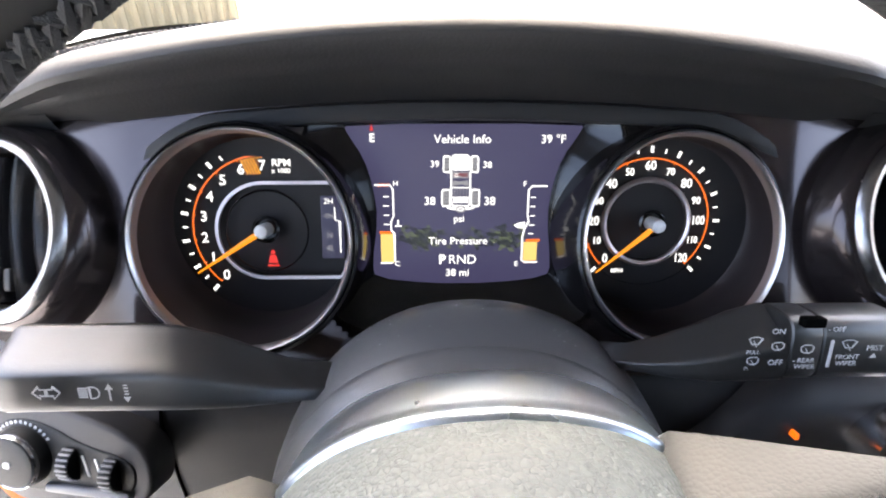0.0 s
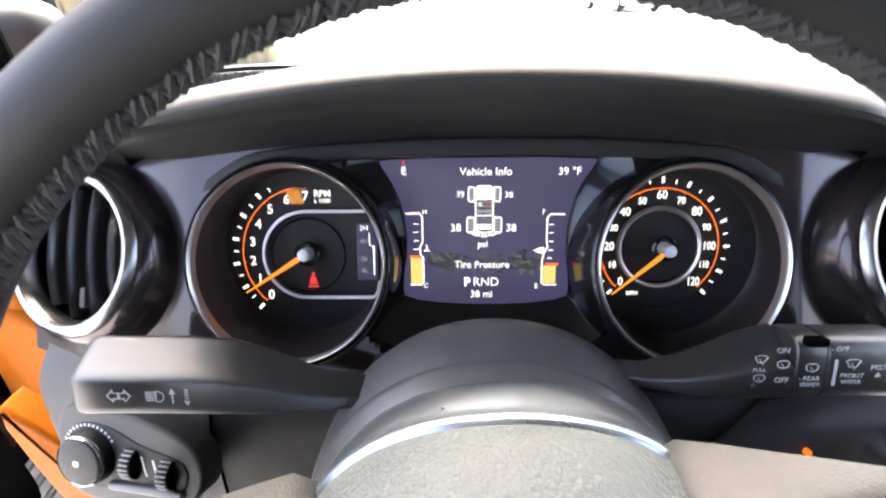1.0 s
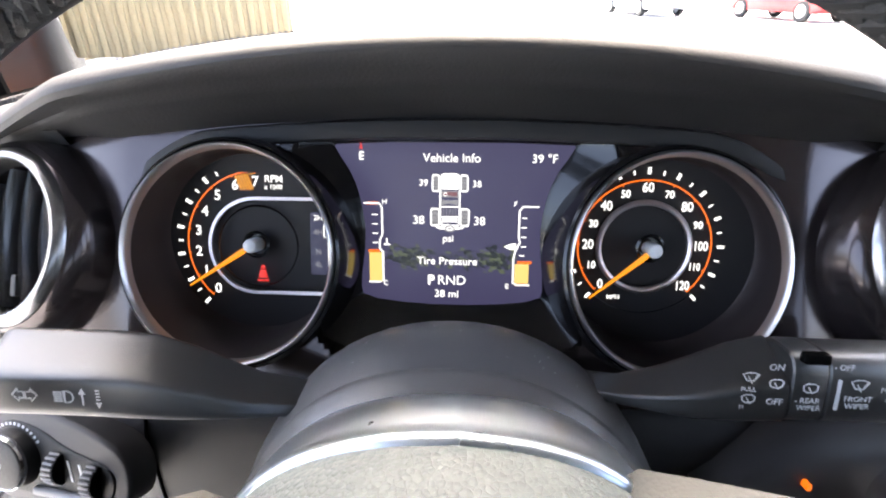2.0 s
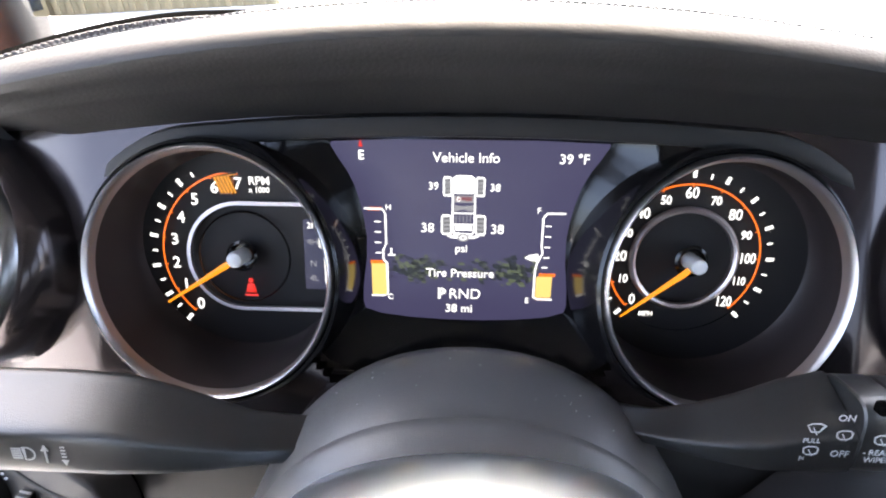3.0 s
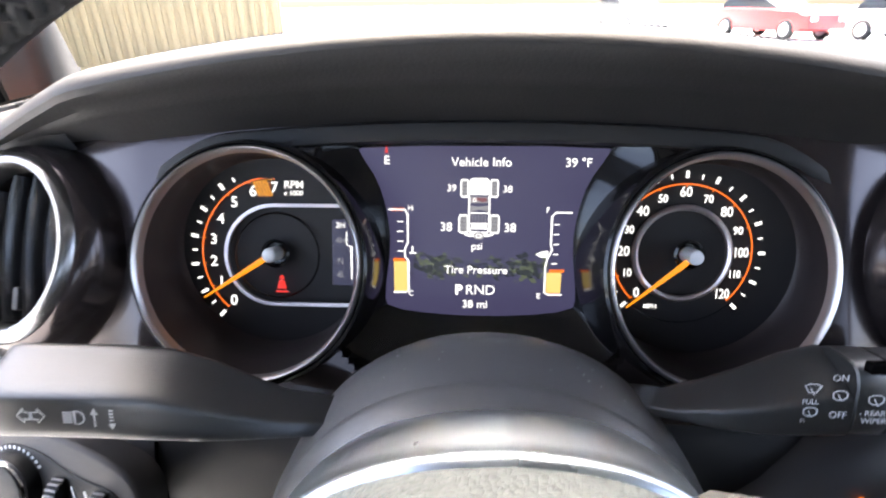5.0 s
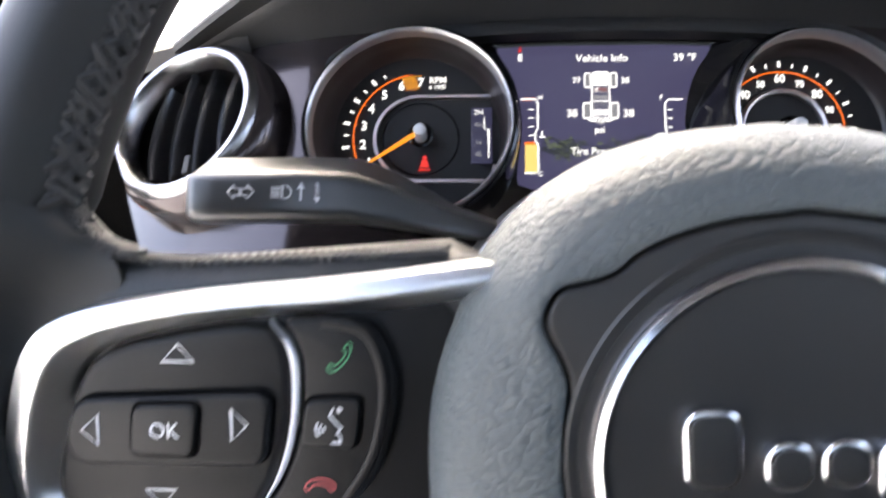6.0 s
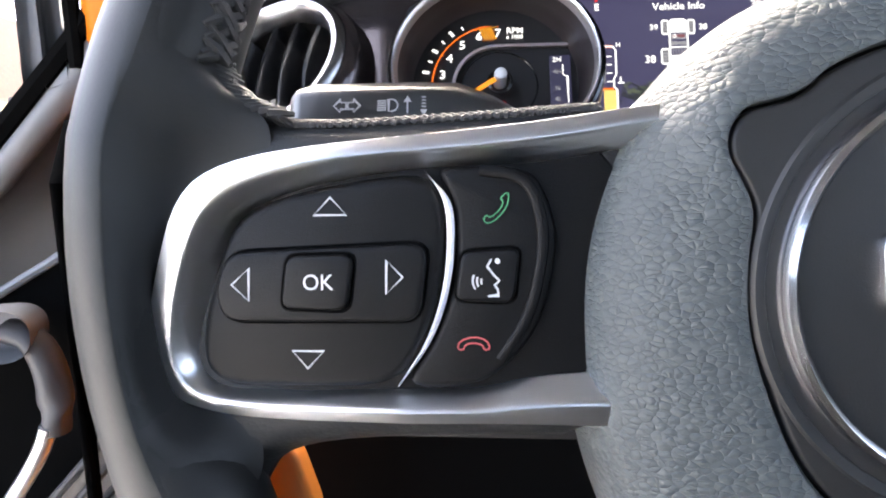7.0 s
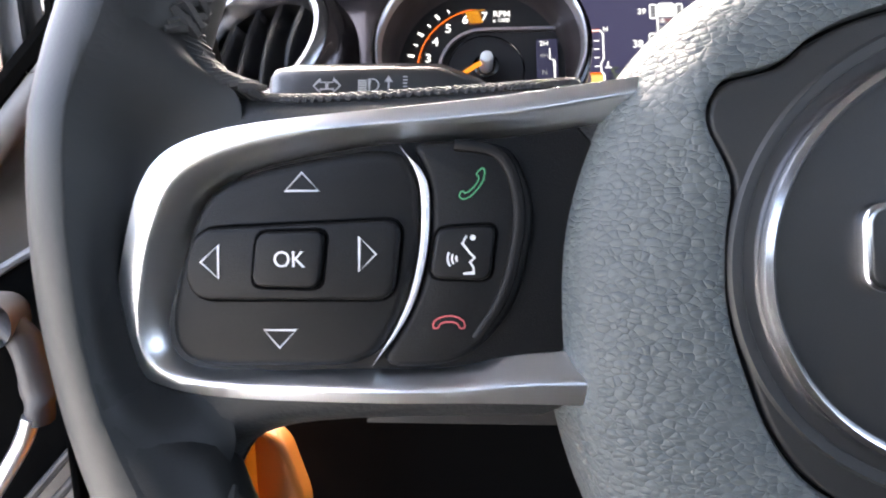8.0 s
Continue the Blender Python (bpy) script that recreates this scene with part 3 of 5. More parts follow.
# lower top pads to either side of the visor
for name, u0, u1 in (("left_top_pad", -0.275, -0.168), ("right_top_pad", 0.168, 1.0)):
    rows = []
    for i in range(21):
        u = u0 + (u1 - u0) * i / 20
        e = 0.010 * max(0.0, (-u - 0.20) / 0.07) ** 2
        s = 0.25 * max(0.0, abs(u) - 0.17) if abs(u) < 0.30 else 0.0325
        far = 0.0 if u < 0 else 0.014
        rows.append([(u, v - e, w - s) for w, v in ((0.000, 0.034), (0.006, 0.040), (0.000, 0.047), (-0.03, 0.056), (-0.10, 0.072 - far * 0.3), (-0.17, 0.090 - far), (-0.24, 0.105 - far * 2))])
    part(name, grid(rows), M_PAD, dash, "grey vinyl dashboard top")
part("windscreen_ledge", grid([[(u, 0.050, -0.14), (u, 0.070, -0.19), (u, 0.080, -0.26)] for u in (-0.29, 0.0, 0.5, 1.0)]), M_PAD, dash)


def inside(loop, x, y):
    n, hit = len(loop), False
    for i in range(n):
        (x1, y1), (x2, y2) = loop[i - 1], loop[i]
        if (y1 > y) != (y2 > y) and x < (x2 - x1) * (y - y1) / (y2 - y1) + x1:
            hit = not hit
    return hit


def field(u0, u1, v0, v1, step, height, gone, rounds=()):
    """A thick height field with openings: gone(u, v) drops a face; edges near a circle are drawn onto it."""
    nu, nv = int((u1 - u0) / step), int((v1 - v0) / step)
    bm = bmesh.new()
    vs = {}
    for i in range(nu + 1):
        for j in range(nv + 1):
            u, v = u0 + (u1 - u0) * i / nu, v0 + (v1 - v0) * j / nv
            for cx, cy, r in rounds:
                d = math.hypot(u - cx, v - cy)
                if 1e-6 < abs(d - r) < step * 0.62:
                    u, v = cx + (u - cx) * r / d, cy + (v - cy) * r / d
            vs[i, j] = (u, v)
    made = {}

    def vert(k):
        if k not in made:
            made[k] = bm.verts.new((*vs[k], height(*vs[k])))
        return made[k]
    for i in range(nu):
        for j in range(nv):
            ks = ((i, j), (i + 1, j), (i + 1, j + 1), (i, j + 1))
            if not gone(sum(vs[k][0] for k in ks) / 4, sum(vs[k][1] for k in ks) / 4):
                bm.faces.new([vert(k) for k in ks])
    ext = bmesh.ops.extrude_face_region(bm, geom=bm.faces[:])
    bmesh.ops.translate(bm, vec=(0, 0, -0.006), verts=[g for g in ext["geom"] if isinstance(g, bmesh.types.BMVert)])
    return bm


# front panel with openings for the gauges, the screen and the vents
GT = 10.0                                             # the gauges lean back by this many degrees
GL, GR = (-0.0885, -0.0078, 0.0447, 0.0255), (0.0888, -0.0090, 0.0440, 0.0225)
OUTLINE = smooth_loop([(-0.0500, 0.0362), (0.0510, 0.0362), (0.0500, 0.0325), (0.0428, 0.0220), (0.0392, 0.0100), (0.0376, -0.0040), (0.0405, -0.0260), (0.0390, -0.0322), (0.0150, -0.0350), (-0.0150, -0.0350), (-0.0390, -0.0322), (-0.0405, -0.0260), (-0.0372, -0.0040), (-0.0388, 0.0100), (-0.0422, 0.0220), (-0.0490, 0.0325)], 1)
CUT = smooth_loop([(-0.084, 0.0465), (0.084, 0.0465), (0.066, 0.0), (0.057, -0.058), (-0.057, -0.058), (-0.066, 0.0)], 2)


def panel_w(u, v):
    a = abs(u)
    w = 0.0165 - 0.20 * (v + 0.008) - 0.85 * max(0.0, a - 0.135) ** 1.35
    return w


def in_gauge(u, v, k=1.0):
    return math.hypot(u - GL[0], v - GL[1]) < GL[2] * k or math.hypot(u - GR[0], v - GR[1]) < GR[2] * k


def in_vent(u, v):
    return math.hypot(abs(u) - 0.189, v + 0.004) < 0.034


bm = field(-0.249, 0.262, -0.067, 0.047, 0.0024, panel_w, lambda u, v: in_gauge(u, v, 1.0) or in_vent(u, v) or inside(CUT, u, v), ((GL[0], GL[1], GL[2] * 1.03), (GR[0], GR[1], GR[2] * 1.03)))
front_panel = part("front_panel", bm, M_PANEL, dash, "dark metallic instrument panel")
# lip under the visor


def brow_w(u):
    return panel_w(u, 0.045) - 0.0060


def wrap(u):
    return 0.45 * u * u + 11.0 * max(0.0, abs(u) - 0.098) ** 2


part("brow", grid([[(u, 0.0458 - wrap(u), 0.006 + brow_w(u)), (u, 0.0448 - wrap(u), 0.0095 + brow_w(u)), (u, 0.0410 - wrap(u), 0.0105 + brow_w(u)), (u, 0.0384 - wrap(u), 0.0100 + brow_w(u)), (u, 0.0374 - wrap(u), 0.004 + brow_w(u))] for u in [-0.15 + 0.30 * i / 60 for i in range(61)]]), M_PLASTIC, dash, "textured black lip above the instruments")

# lower panels, below the instruments
part("knee_panel", grid([[(u - 0.22 * max(0, -v - 0.13) * (1 if u < -0.1 else 0), v, w) for v, w in ((-0.060, 0.018), (-0.068, 0.0255), (-0.076, 0.0300), (-0.086, 0.0312), (-0.12, 0.0255), (-0.15, 0.018), (-0.168, 0.008), (-0.172, -0.04))] for u in (-0.1282, -0.08, 0, 0.08, 0.14)]), M_KNEE, dash, "dark grey knee panel")
part("left_end_panel", grid([[(u, v, w - 0.85 * max(0.0, -u - 0.150) ** 1.35) for v, w in ((-0.060, 0.018), (-0.068, 0.0255), (-0.076, 0.0305), (-0.086, 0.0320), (-0.12, 0.026), (-0.136, 0.0215), (-0.142, 0.014), (-0.144, -0.01))] for u in [-0.129 - 0.107 * i / 16 for i in range(17)]]), M_GREY, dash, "grey plastic end panel")
part("seam", sweep([(-0.1286, -0.066, 0.0240), (-0.1286, -0.076, 0.0302), (-0.1286, -0.086, 0.0316), (-0.1286, -0.12, 0.0257), (-0.1286, -0.150, 0.0185)], 0.0008, 6), M_BLACK, dash)
part("centre_stack", grid([[(u, v, w) for v, w in ((0.02, 0.014), (-0.05, 0.016), (-0.10, 0.028), (-0.16, 0.05), (-0.30, 0.06))] for u in (0.255, 0.35, 0.5, 0.75, 1.0)]), M_PANEL, dash)
part("right_knee_panel", grid([[(u, v, w) for v, w in ((-0.070, 0.022), (-0.10, 0.022), (-0.16, 0.010), (-0.30, -0.03))] for u in (0.14, 0.18, 0.22, 0.256)]), M_GREY, dash)

# defroster grille along the foot of the windscreen
grille = thing("defroster_grille", "black slotted defroster grille on the dashboard top", "grille", MC)
GP = [(-0.275, 0.050, -0.085), (-0.235, 0.071, -0.125), (-0.19, 0.084, -0.150), (-0.14, 0.0880, -0.175), (-0.10, 0.0885, -0.185)]
gpath = smooth_loop(GP, 3, False)
part("grille_bed", sweep(gpath, 0.010, 8, flat=0.35), M_BLACK, grille)
for k in range(0, len(gpath) - 1):
    for f in (0.0, 0.5):
        p = [a * (1 - f) + b * f for a, b in zip(gpath[k], gpath[k + 1])]
        part("slat", box(p[0], p[1] + 0.003, p[2], 0.0035, 0.006, 0.016, 0.001), M_GREY, grille)

# ---------- instrument cluster ----------
cluster = thing("instrument_cluster", "lit instrument cluster with two orange gauges and a colour screen", "instrument cluster", MC)
part("backplate", slab(rrect(0, -0.010, 0.285, 0.108, 0.04), -0.012, -0.004, 0.002), M_DIAL, cluster)
# trim walls round the screen


def trim_w(u, v):
    n = len(OUTLINE)
    d, sign = 1.0, (-1.0 if inside(OUTLINE, u, v) else 1.0)
    for i in range(n):
        (x1, y1), (x2, y2) = OUTLINE[i - 1], OUTLINE[i]
        t = max(0.0, min(1.0, ((u - x1) * (x2 - x1) + (v - y1) * (y2 - y1)) / ((x2 - x1) ** 2 + (y2 - y1) ** 2)))
        d = min(d, math.hypot(u - x1 - t * (x2 - x1), v - y1 - t * (y2 - y1)))
    return min(panel_w(u, v) - 0.001, 0.0004 + sign * 0.75 * d ** 1.12)


part("screen_surround", field(-0.082, 0.082, -0.062, 0.047, 0.0009, trim_w, lambda u, v: inside(OUTLINE, u * 1.09, (v - 0.001) * 1.1 + 0.001) or in_gauge(u, v, 1.02) or not inside(CUT, u * 0.97, v * 0.97)), M_GLOSS, cluster, "gloss black surround of the screen")


def gauge(name, g, label):
    cx, cy, r, w = g
    body = part(name, lathe([(0.0, 0.0), (0.0415, 0.0)], cx * 0.985, cy - 0.001, 72), M_DIAL, cluster, label)
    lean = pose(cx, cy, w, -GT) @ pose(0, 0, 0, 0, 7.5 if cx > 0 else -2.0, 0)

    def ring(k, h, a):
        return tuple(lean @ Vector((r * k * math.cos(a), r * k * math.sin(a), h)))
    rows = []
    for i in range(96):
        a = 2 * math.pi * i / 96
        p0 = Vector((cx * 0.985 + 0.0395 * math.cos(a), cy - 0.001 + 0.0395 * math.sin(a), 0.0005))
        p3 = Vector(ring(0.958, -0.0015, a))
        rows.append([p0, p0.lerp(p3, 0.12) + Vector((math.cos(a), math.sin(a), 0)) * 0.0012, p0.lerp(p3, 0.5) + Vector((math.cos(a), math.sin(a), 0)) * 0.0014, p3, ring(0.965, 0.0, a)])
    part("gauge_tube", grid(rows, close_v=True), M_TUBE, body, "satin black gauge cone")
    prof = [(0.945, -0.0016), (0.950, 0.0010), (0.962, 0.0026), (0.977, 0.0033), (0.991, 0.0026), (1.002, 0.0004), (1.004, -0.004)]
    part("bezel_ring", grid([[ring(k, h, 2 * math.pi * i / 120) for k, h in prof] for i in range(120)], close_v=True), M_BEZEL, body, "thin chrome bezel ring")
    prof = [(1.0, -0.0005), (1.018, 0.0014), (1.042, 0.0006), (1.062, -0.003), (1.070, -0.012), (1.070, -0.026)]
    part("outer_ring", grid([[ring(k, h, 2 * math.pi * i / 120) for k, h in prof] for i in range(120)], close_v=True), M_GLOSS, body, "gloss black outer ring")
    return body


tach = gauge("tachometer", GL, "round tachometer lit in orange and white")
speedo = gauge("speedometer", GR, "round speedometer lit in orange and white")


def polar(c, r, a):
    return (c[0] + r * math.cos(radians(a)), c[1] + r * math.sin(radians(a)))


def arc_pts(c, r, a0, a1, n=40):
    return [polar(c, r, a0 + (a1 - a0) * i / n) for i in range(n + 1)]


ZD = 0.0016
TC, SC = (-0.0856, -0.0082), (0.0807, -0.0056)
part("scale_arc", stroke(arc_pts(TC, 0.0314, 228, 90), 0.00062, ZD, False), M_AMBER, tach, "glowing orange scale line")
for k in range(15):
    a = 228 - k * 69 / 7
    major = k % 2 == 0
    part("tick", stroke([polar(TC, 0.0337, a), polar(TC, 0.0368 if major else 0.0358, a)], 0.0014 if major else 0.0008, ZD, False), M_GOLD if k >= 12 else M_WHITE, tach)
    if major:
        part("tick", stroke([polar(TC, 0.0304, a), polar(TC, 0.0316, a)], 0.0004, ZD, False), M_AMBER, tach)
for k in range(8):
    x, y = polar(TC, 0.0270 if k else 0.0278, 228 - k * 138 / 7)
    text(str(k), 0.0062, x, y, ZD, M_WHITE, tach, "numeral", bold=0.00009)
part("redline_box", slab(ccw([(TC[0] - 0.0088, TC[1] + 0.0292), (TC[0] - 0.0010, TC[1] + 0.0300), (TC[0] - 0.0020, TC[1] + 0.0232), (TC[0] - 0.0072, TC[1] + 0.0230)]), ZD - 0.0004, ZD, 0.0001), M_DIMGOLD, tach, "hatched gold redline box")
for i in range(5):
    x0 = TC[0] - 0.0088 + i * 0.0013
    part("redline_bar", stroke([(x0, TC[1] + 0.0300 - 0.0002 * abs(i - 3)), (x0 + 0.0028, TC[1] + 0.0236)], 0.00062, ZD + 0.0002, False), M_GOLD, tach)
part("redline_edge", stroke([(TC[0] - 0.0084, TC[1] + 0.0293), (TC[0] - 0.0004, TC[1] + 0.0306)], 0.0003, ZD, False), M_GOLD, tach)
text("RPM", 0.0044, TC[0] + 0.0082, TC[1] + 0.0282, ZD, M_WHITE, tach, "lettering", bold=0.00004)
text("x 1000", 0.0029, TC[0] + 0.0080, TC[1] + 0.0248, ZD, M_WHITE, tach, "lettering", bold=0.00003)
loop = [(TC[0] + 0.0335, TC[1] + 0.0198)] + arc_pts((TC[0] - 0.0004, TC[1] - 0.0010), 0.0208, 90, 270, 30) + [(TC[0] + 0.0315, TC[1] - 0.0218), (TC[0] + 0.0338, TC[1] - 0.0190), (TC[0] + 0.0348, TC[1] - 0.014)]
part("inner_trim", stroke(loop, 0.0014, 0.0008, False, 0.0016), M_RINGTRIM, tach, "silver oval trim line")
part("inner_disc", lathe([(0.0174, 0.0016), (0.0178, 0.0020), (0.0182, 0.0016)], TC[0] + 0.0005, TC[1] - 0.0012, 72), M_GLOSS, tach)
sub = part("drive_screen", slab(rrect(TC[0] + 0.0290, TC[1] + 0.0004, 0.0098, 0.0275, 0.0008), 0.0014, 0.0018, 0.0001), M_SUB, tach, "small dim blue drive-mode screen")
for s, y, mt in (("2H", 0.0117, M_WHITE), ("4H", 0.0054, M_DIM), ("N", -0.0032, M_DIM), ("4L", -0.0089, M_DIM)):
    text(s, 0.0034, TC[0] + 0.0276, TC[1] + y, 0.0019, mt, sub)
part("bracket", stroke([(TC[0] + 0.0302, TC[1] + 0.0092), (TC[0] + 0.0302, TC[1] + 0.0036), (TC[0] + 0.0322, TC[1] + 0.0030), (TC[0] + 0.0322, TC[1] - 0.0108)], 0.00045, 0.0019, False), M_WHITE, sub)


def needle(g, c, a, length):
    part("needle", grid([
        [(*polar(c, -0.0015, a), 0.0085), (*polar(c, 0.006, a), 0.0098), (*polar(c, length, a), 0.0072)],
        [(*polar(polar(c, -0.0015, a), 0.0012, a + 90), 0.0080), (*polar(polar(c, 0.006, a), 0.0012, a + 90), 0.0085), (*polar(polar(c, length, a), 0.00040, a + 90), 0.0068)]]), M_NEEDLE, g, "glowing orange needle")
    part("needle", grid([
        [(*polar(c, -0.0015, a), 0.0085), (*polar(c, 0.006, a), 0.0098), (*polar(c, length, a), 0.0072)],
        [(*polar(polar(c, -0.0015, a), 0.0012, a - 90), 0.0080), (*polar(polar(c, 0.006, a), 0.0012, a - 90), 0.0085), (*polar(polar(c, length, a), 0.00040, a - 90), 0.0068)]]), M_NEEDLE, g, "glowing orange needle edge")
    part("hub_well", lathe([(0.0, 0.0016), (0.0050, 0.0018), (0.0060, 0.0040), (0.0050, 0.0046), (0.0042, 0.0018)], *c, 40), M_GLOSS, g)
    part("hub_cap", lathe([(0.0, 0.0118), (0.0018, 0.0117), (0.0027, 0.0111), (0.0030, 0.0100), (0.0030, 0.002)], *c, 32), M_HUB, g, "round grey needle cap")


needle(tach, (TC[0] + 0.0006, TC[1] - 0.0002), 212.0, 0.0345)
belt = part("belt_warning", lathe([(0.0, 0.0022), (0.0009, 0.0022), (0.0010, 0.0018)], TC[0] + 0.0024, TC[1] - 0.0105, 16), M_REDLIT, tach, "glowing red seat belt warning")
part("belt_body", slab(ccw([(TC[0] + 0.0012, TC[1] - 0.0118), (TC[0] + 0.0036, TC[1] - 0.0118), (TC[0] + 0.0044, TC[1] - 0.0152), (TC[0] + 0.0004, TC[1] - 0.0152)]), 0.0018, 0.0022, 0.0001), M_REDLIT, belt)
part("belt_lap", stroke([(TC[0] - 0.0002, TC[1] - 0.0164), (TC[0] + 0.0050, TC[1] - 0.0164)], 0.0008, 0.0018, False), M_REDLIT, belt)

part("scale_arc", stroke(arc_pts(SC, 0.0272, 225, 188), 0.00062, ZD, False), M_AMBER, speedo, "glowing orange scale line")
part("scale_arc", stroke(arc_pts(SC, 0.0272, 188, -46, 60), 0.00062, ZD, False), M_AMBER, speedo, "glowing orange scale line")
part("faint_arc", stroke(arc_pts(SC, 0.0290, 225, 314, 40), 0.00022, ZD, False), M_DARKCHROME, speedo)
for k in range(25):
    a = 225 - k * 11.25
    major = k % 2 == 0
    part("tick", stroke([polar(SC, 0.0296, a), polar(SC, 0.0324 if major else 0.0315, a)], 0.0013 if major else 0.0007, ZD, False), M_WHITE, speedo)
    if major:
        part("tick", stroke([polar(SC, 0.0262, a), polar(SC, 0.0274, a)], 0.0004, ZD, False), M_AMBER, speedo)
for k in range(13):
    x, y = polar(SC, 0.0230 if k not in (0, 6, 12) else 0.0240, 225 - k * 22.5)
    text(str(k * 10), 0.0056 if k % 2 == 0 else 0.0045, x, y, ZD, M_WHITE, speedo, "numeral", bold=0.00007, sx=0.86 if k < 10 else 0.72)
text("MPH", 0.0027, SC[0] - 0.0112, SC[1] - 0.0226, ZD, M_WHITE, speedo, bold=0.00003)
part("inner_trim", lathe([(0.0173, 0.0012), (0.0176, 0.0026), (0.0186, 0.0032), (0.0195, 0.0026), (0.0198, 0.0012)], SC[0], SC[1] - 0.0006, 96), M_RINGTRIM, speedo, "silver trim ring")
needle(speedo, (SC[0] + 0.0020, SC[1] - 0.0008), 221, 0.0322)
for face, c, lean in ((tach, TC, 6.0), (speedo, SC, 3.0)):         # the printed faces lean back
    tip = pose(*c, 0.0015) @ pose(0, 0, 0, -lean) @ pose(-c[0], -c[1], 0.0)
    for ob in face.children:
        if ob.name.split(".")[0] not in ("gauge_tube", "bezel_ring", "outer_ring"):
            for piece in [ob, *ob.children]:
                piece.data.transform(tip)

# colour screen
screen = part("display_screen", slab(OUTLINE, -0.002, 0.0004, 0.0002), M_SCREEN, cluster, "lit dark blue colour screen")


def at(cx, cy):
    return ((cx - 487.5) * 0.0001115, 0.030 - (cy - 88) * 0.0001198)


def say(s, cx, cy, size, mt=None, bold=0.00003, align="CENTER"):
    return text(s, size, *at(cx, cy), 0.0007, mt or M_WHITE, screen, "lettering", bold=bold, align=align)


say("E", 144, 86, 0.0048, bold=0.00008)
say("Vehicle Info", 487, 91, 0.0051)
say("39 °F", 832, 92, 0.0050)
say("39", 380, 178, 0.0040)
say("38", 583, 181, 0.0040)
say("38", 360, 312, 0.0052)
say("38", 595, 313, 0.0052)
say("psi", 475, 378, 0.0044)
say("Tire Pressure", 472, 463, 0.0048)
say("P", 408, 536, 0.0060, bold=0.00022)
say("RND", 490, 536, 0.0060, bold=0.0)
say("38 mi", 470, 588, 0.0048)
say("H", 228, 247, 0.0032)
say("C", 227, 551, 0.0032)
say("F", 731, 250, 0.0032)
say("E", 708, 553, 0.0032)
part("compass_mark", slab(ccw([at(136, 60), at(150, 60), at(143, 36)]), 0.0004, 0.0008, 0.0001), M_REDLIT, screen)


def bar(x0, y0, x1, y1, mt, name="bar"):
    (a, b), (c, d) = at(x0, y0), at(x1, y1)
    return part(name, slab(ccw([(a, b), (c, b), (c, d), (a, d)]), 0.0004, 0.0007, 0.0001), mt, screen, smooth=False)


def gline(pts, width, mt=None, closed=False, name="outline"):
    return part(name, stroke([at(*p) for p in pts], width, 0.0005, closed), mt or M_WHITE, screen, smooth=False)


# tyre-pressure picture of the vehicle from above
def patch(pts, mt, name, z=0.0006):
    return part(name, slab(ccw([at(*p) for p in pts]), 0.0004, z, 0.00005), mt, screen, smooth=False)


for x0, y0, y1 in ((414, 150, 206), (522, 150, 206), (408, 270, 330), (522, 270, 330)):
    w = 26 if y0 < 200 else 32
    patch([(x0 + 3, y0), (x0 + w - 3, y0), (x0 + w, y0 + 5), (x0 + w, y1 - 5), (x0 + w - 3, y1), (x0 + 3, y1), (x0, y1 - 5), (x0, y0 + 5)], M_DIM, "tyre_fill", 0.00055)
    gline([(x0 + 3, y0), (x0 + w - 3, y0), (x0 + w, y0 + 5), (x0 + w, y1 - 5), (x0 + w - 3, y1), (x0 + 3, y1), (x0, y1 - 5), (x0, y0 + 5)], 0.0006, closed=True, name="tyre_outline")
    for k in range(4):
        y = y0 + 10 + k * (y1 - y0 - 20) / 3
        part("tread", stroke([at(x0 + 6, y), at(x0 + w - 6, y)], 0.0003, 0.0006, False), M_CAMO2, screen, smooth=False)
patch([(446, 150), (456, 143), (506, 143), (516, 150), (522, 166), (520, 192), (512, 200), (450, 200), (442, 192), (440, 166)], M_WHITE, "hood_fill")
for x0 in (464, 498):
    part("hood_mark", stroke([at(x0 - (3 if x0 < 480 else -3), 176), at(x0, 184)], 0.0004, 0.00065, False), M_DIM, screen, smooth=False)
patch([(448, 206), (514, 206), (514, 228), (448, 228)], M_DIM, "dashboard_fill")
patch([(454, 212), (470, 209), (508, 210), (508, 222), (492, 224), (480, 220), (456, 224)], M_REDDIM, "seat_fill", 0.0007)
part("tiny_wheel", stroke([at(464 + 6 * math.cos(k * 0.785), 217 + 6 * math.sin(k * 0.785)) for k in range(8)], 0.0003, 0.00075), M_WHITE, screen, smooth=False)
gline([(444, 200), (444, 312), (450, 330), (512, 330), (518, 312), (518, 200)], 0.0007)
patch([(450, 236), (478, 240), (512, 236), (512, 256), (482, 250), (450, 256)], M_DIM, "roof_bar_fill")
gline([(448, 262), (514, 262)], 0.0005)
for k in range(5):
    gline([(456 + k * 12, 268), (456 + k * 12, 292)], 0.0004, M_DIM, name="bed_rib")
gline([(448, 298), (514, 298)], 0.0005)
patch([(452, 302), (510, 302), (510, 318), (452, 318)], M_WHITE, "tailgate_fill")
gline([(428, 334), (446, 340), (516, 340), (534, 334)], 0.0010)
patch([(462, 334), (472, 328), (490, 328), (500, 334), (500, 348), (490, 354), (472, 354), (462, 348)], M_DIM, "spare_wheel_fill", 0.0007)
part("spare_wheel_outline", stroke([at(481 + 11 * math.cos(k * 0.628), 341 + 6 * math.sin(k * 0.628)) for k in range(10)], 0.0004, 0.00075), M_WHITE, screen, smooth=False)
# temperature and fuel bars
gline([(146, 252), (206, 252), (217, 268), (217, 368), (206, 388), (206, 420), (218, 432), (218, 540), (204, 547), (160, 547)], 0.0007)
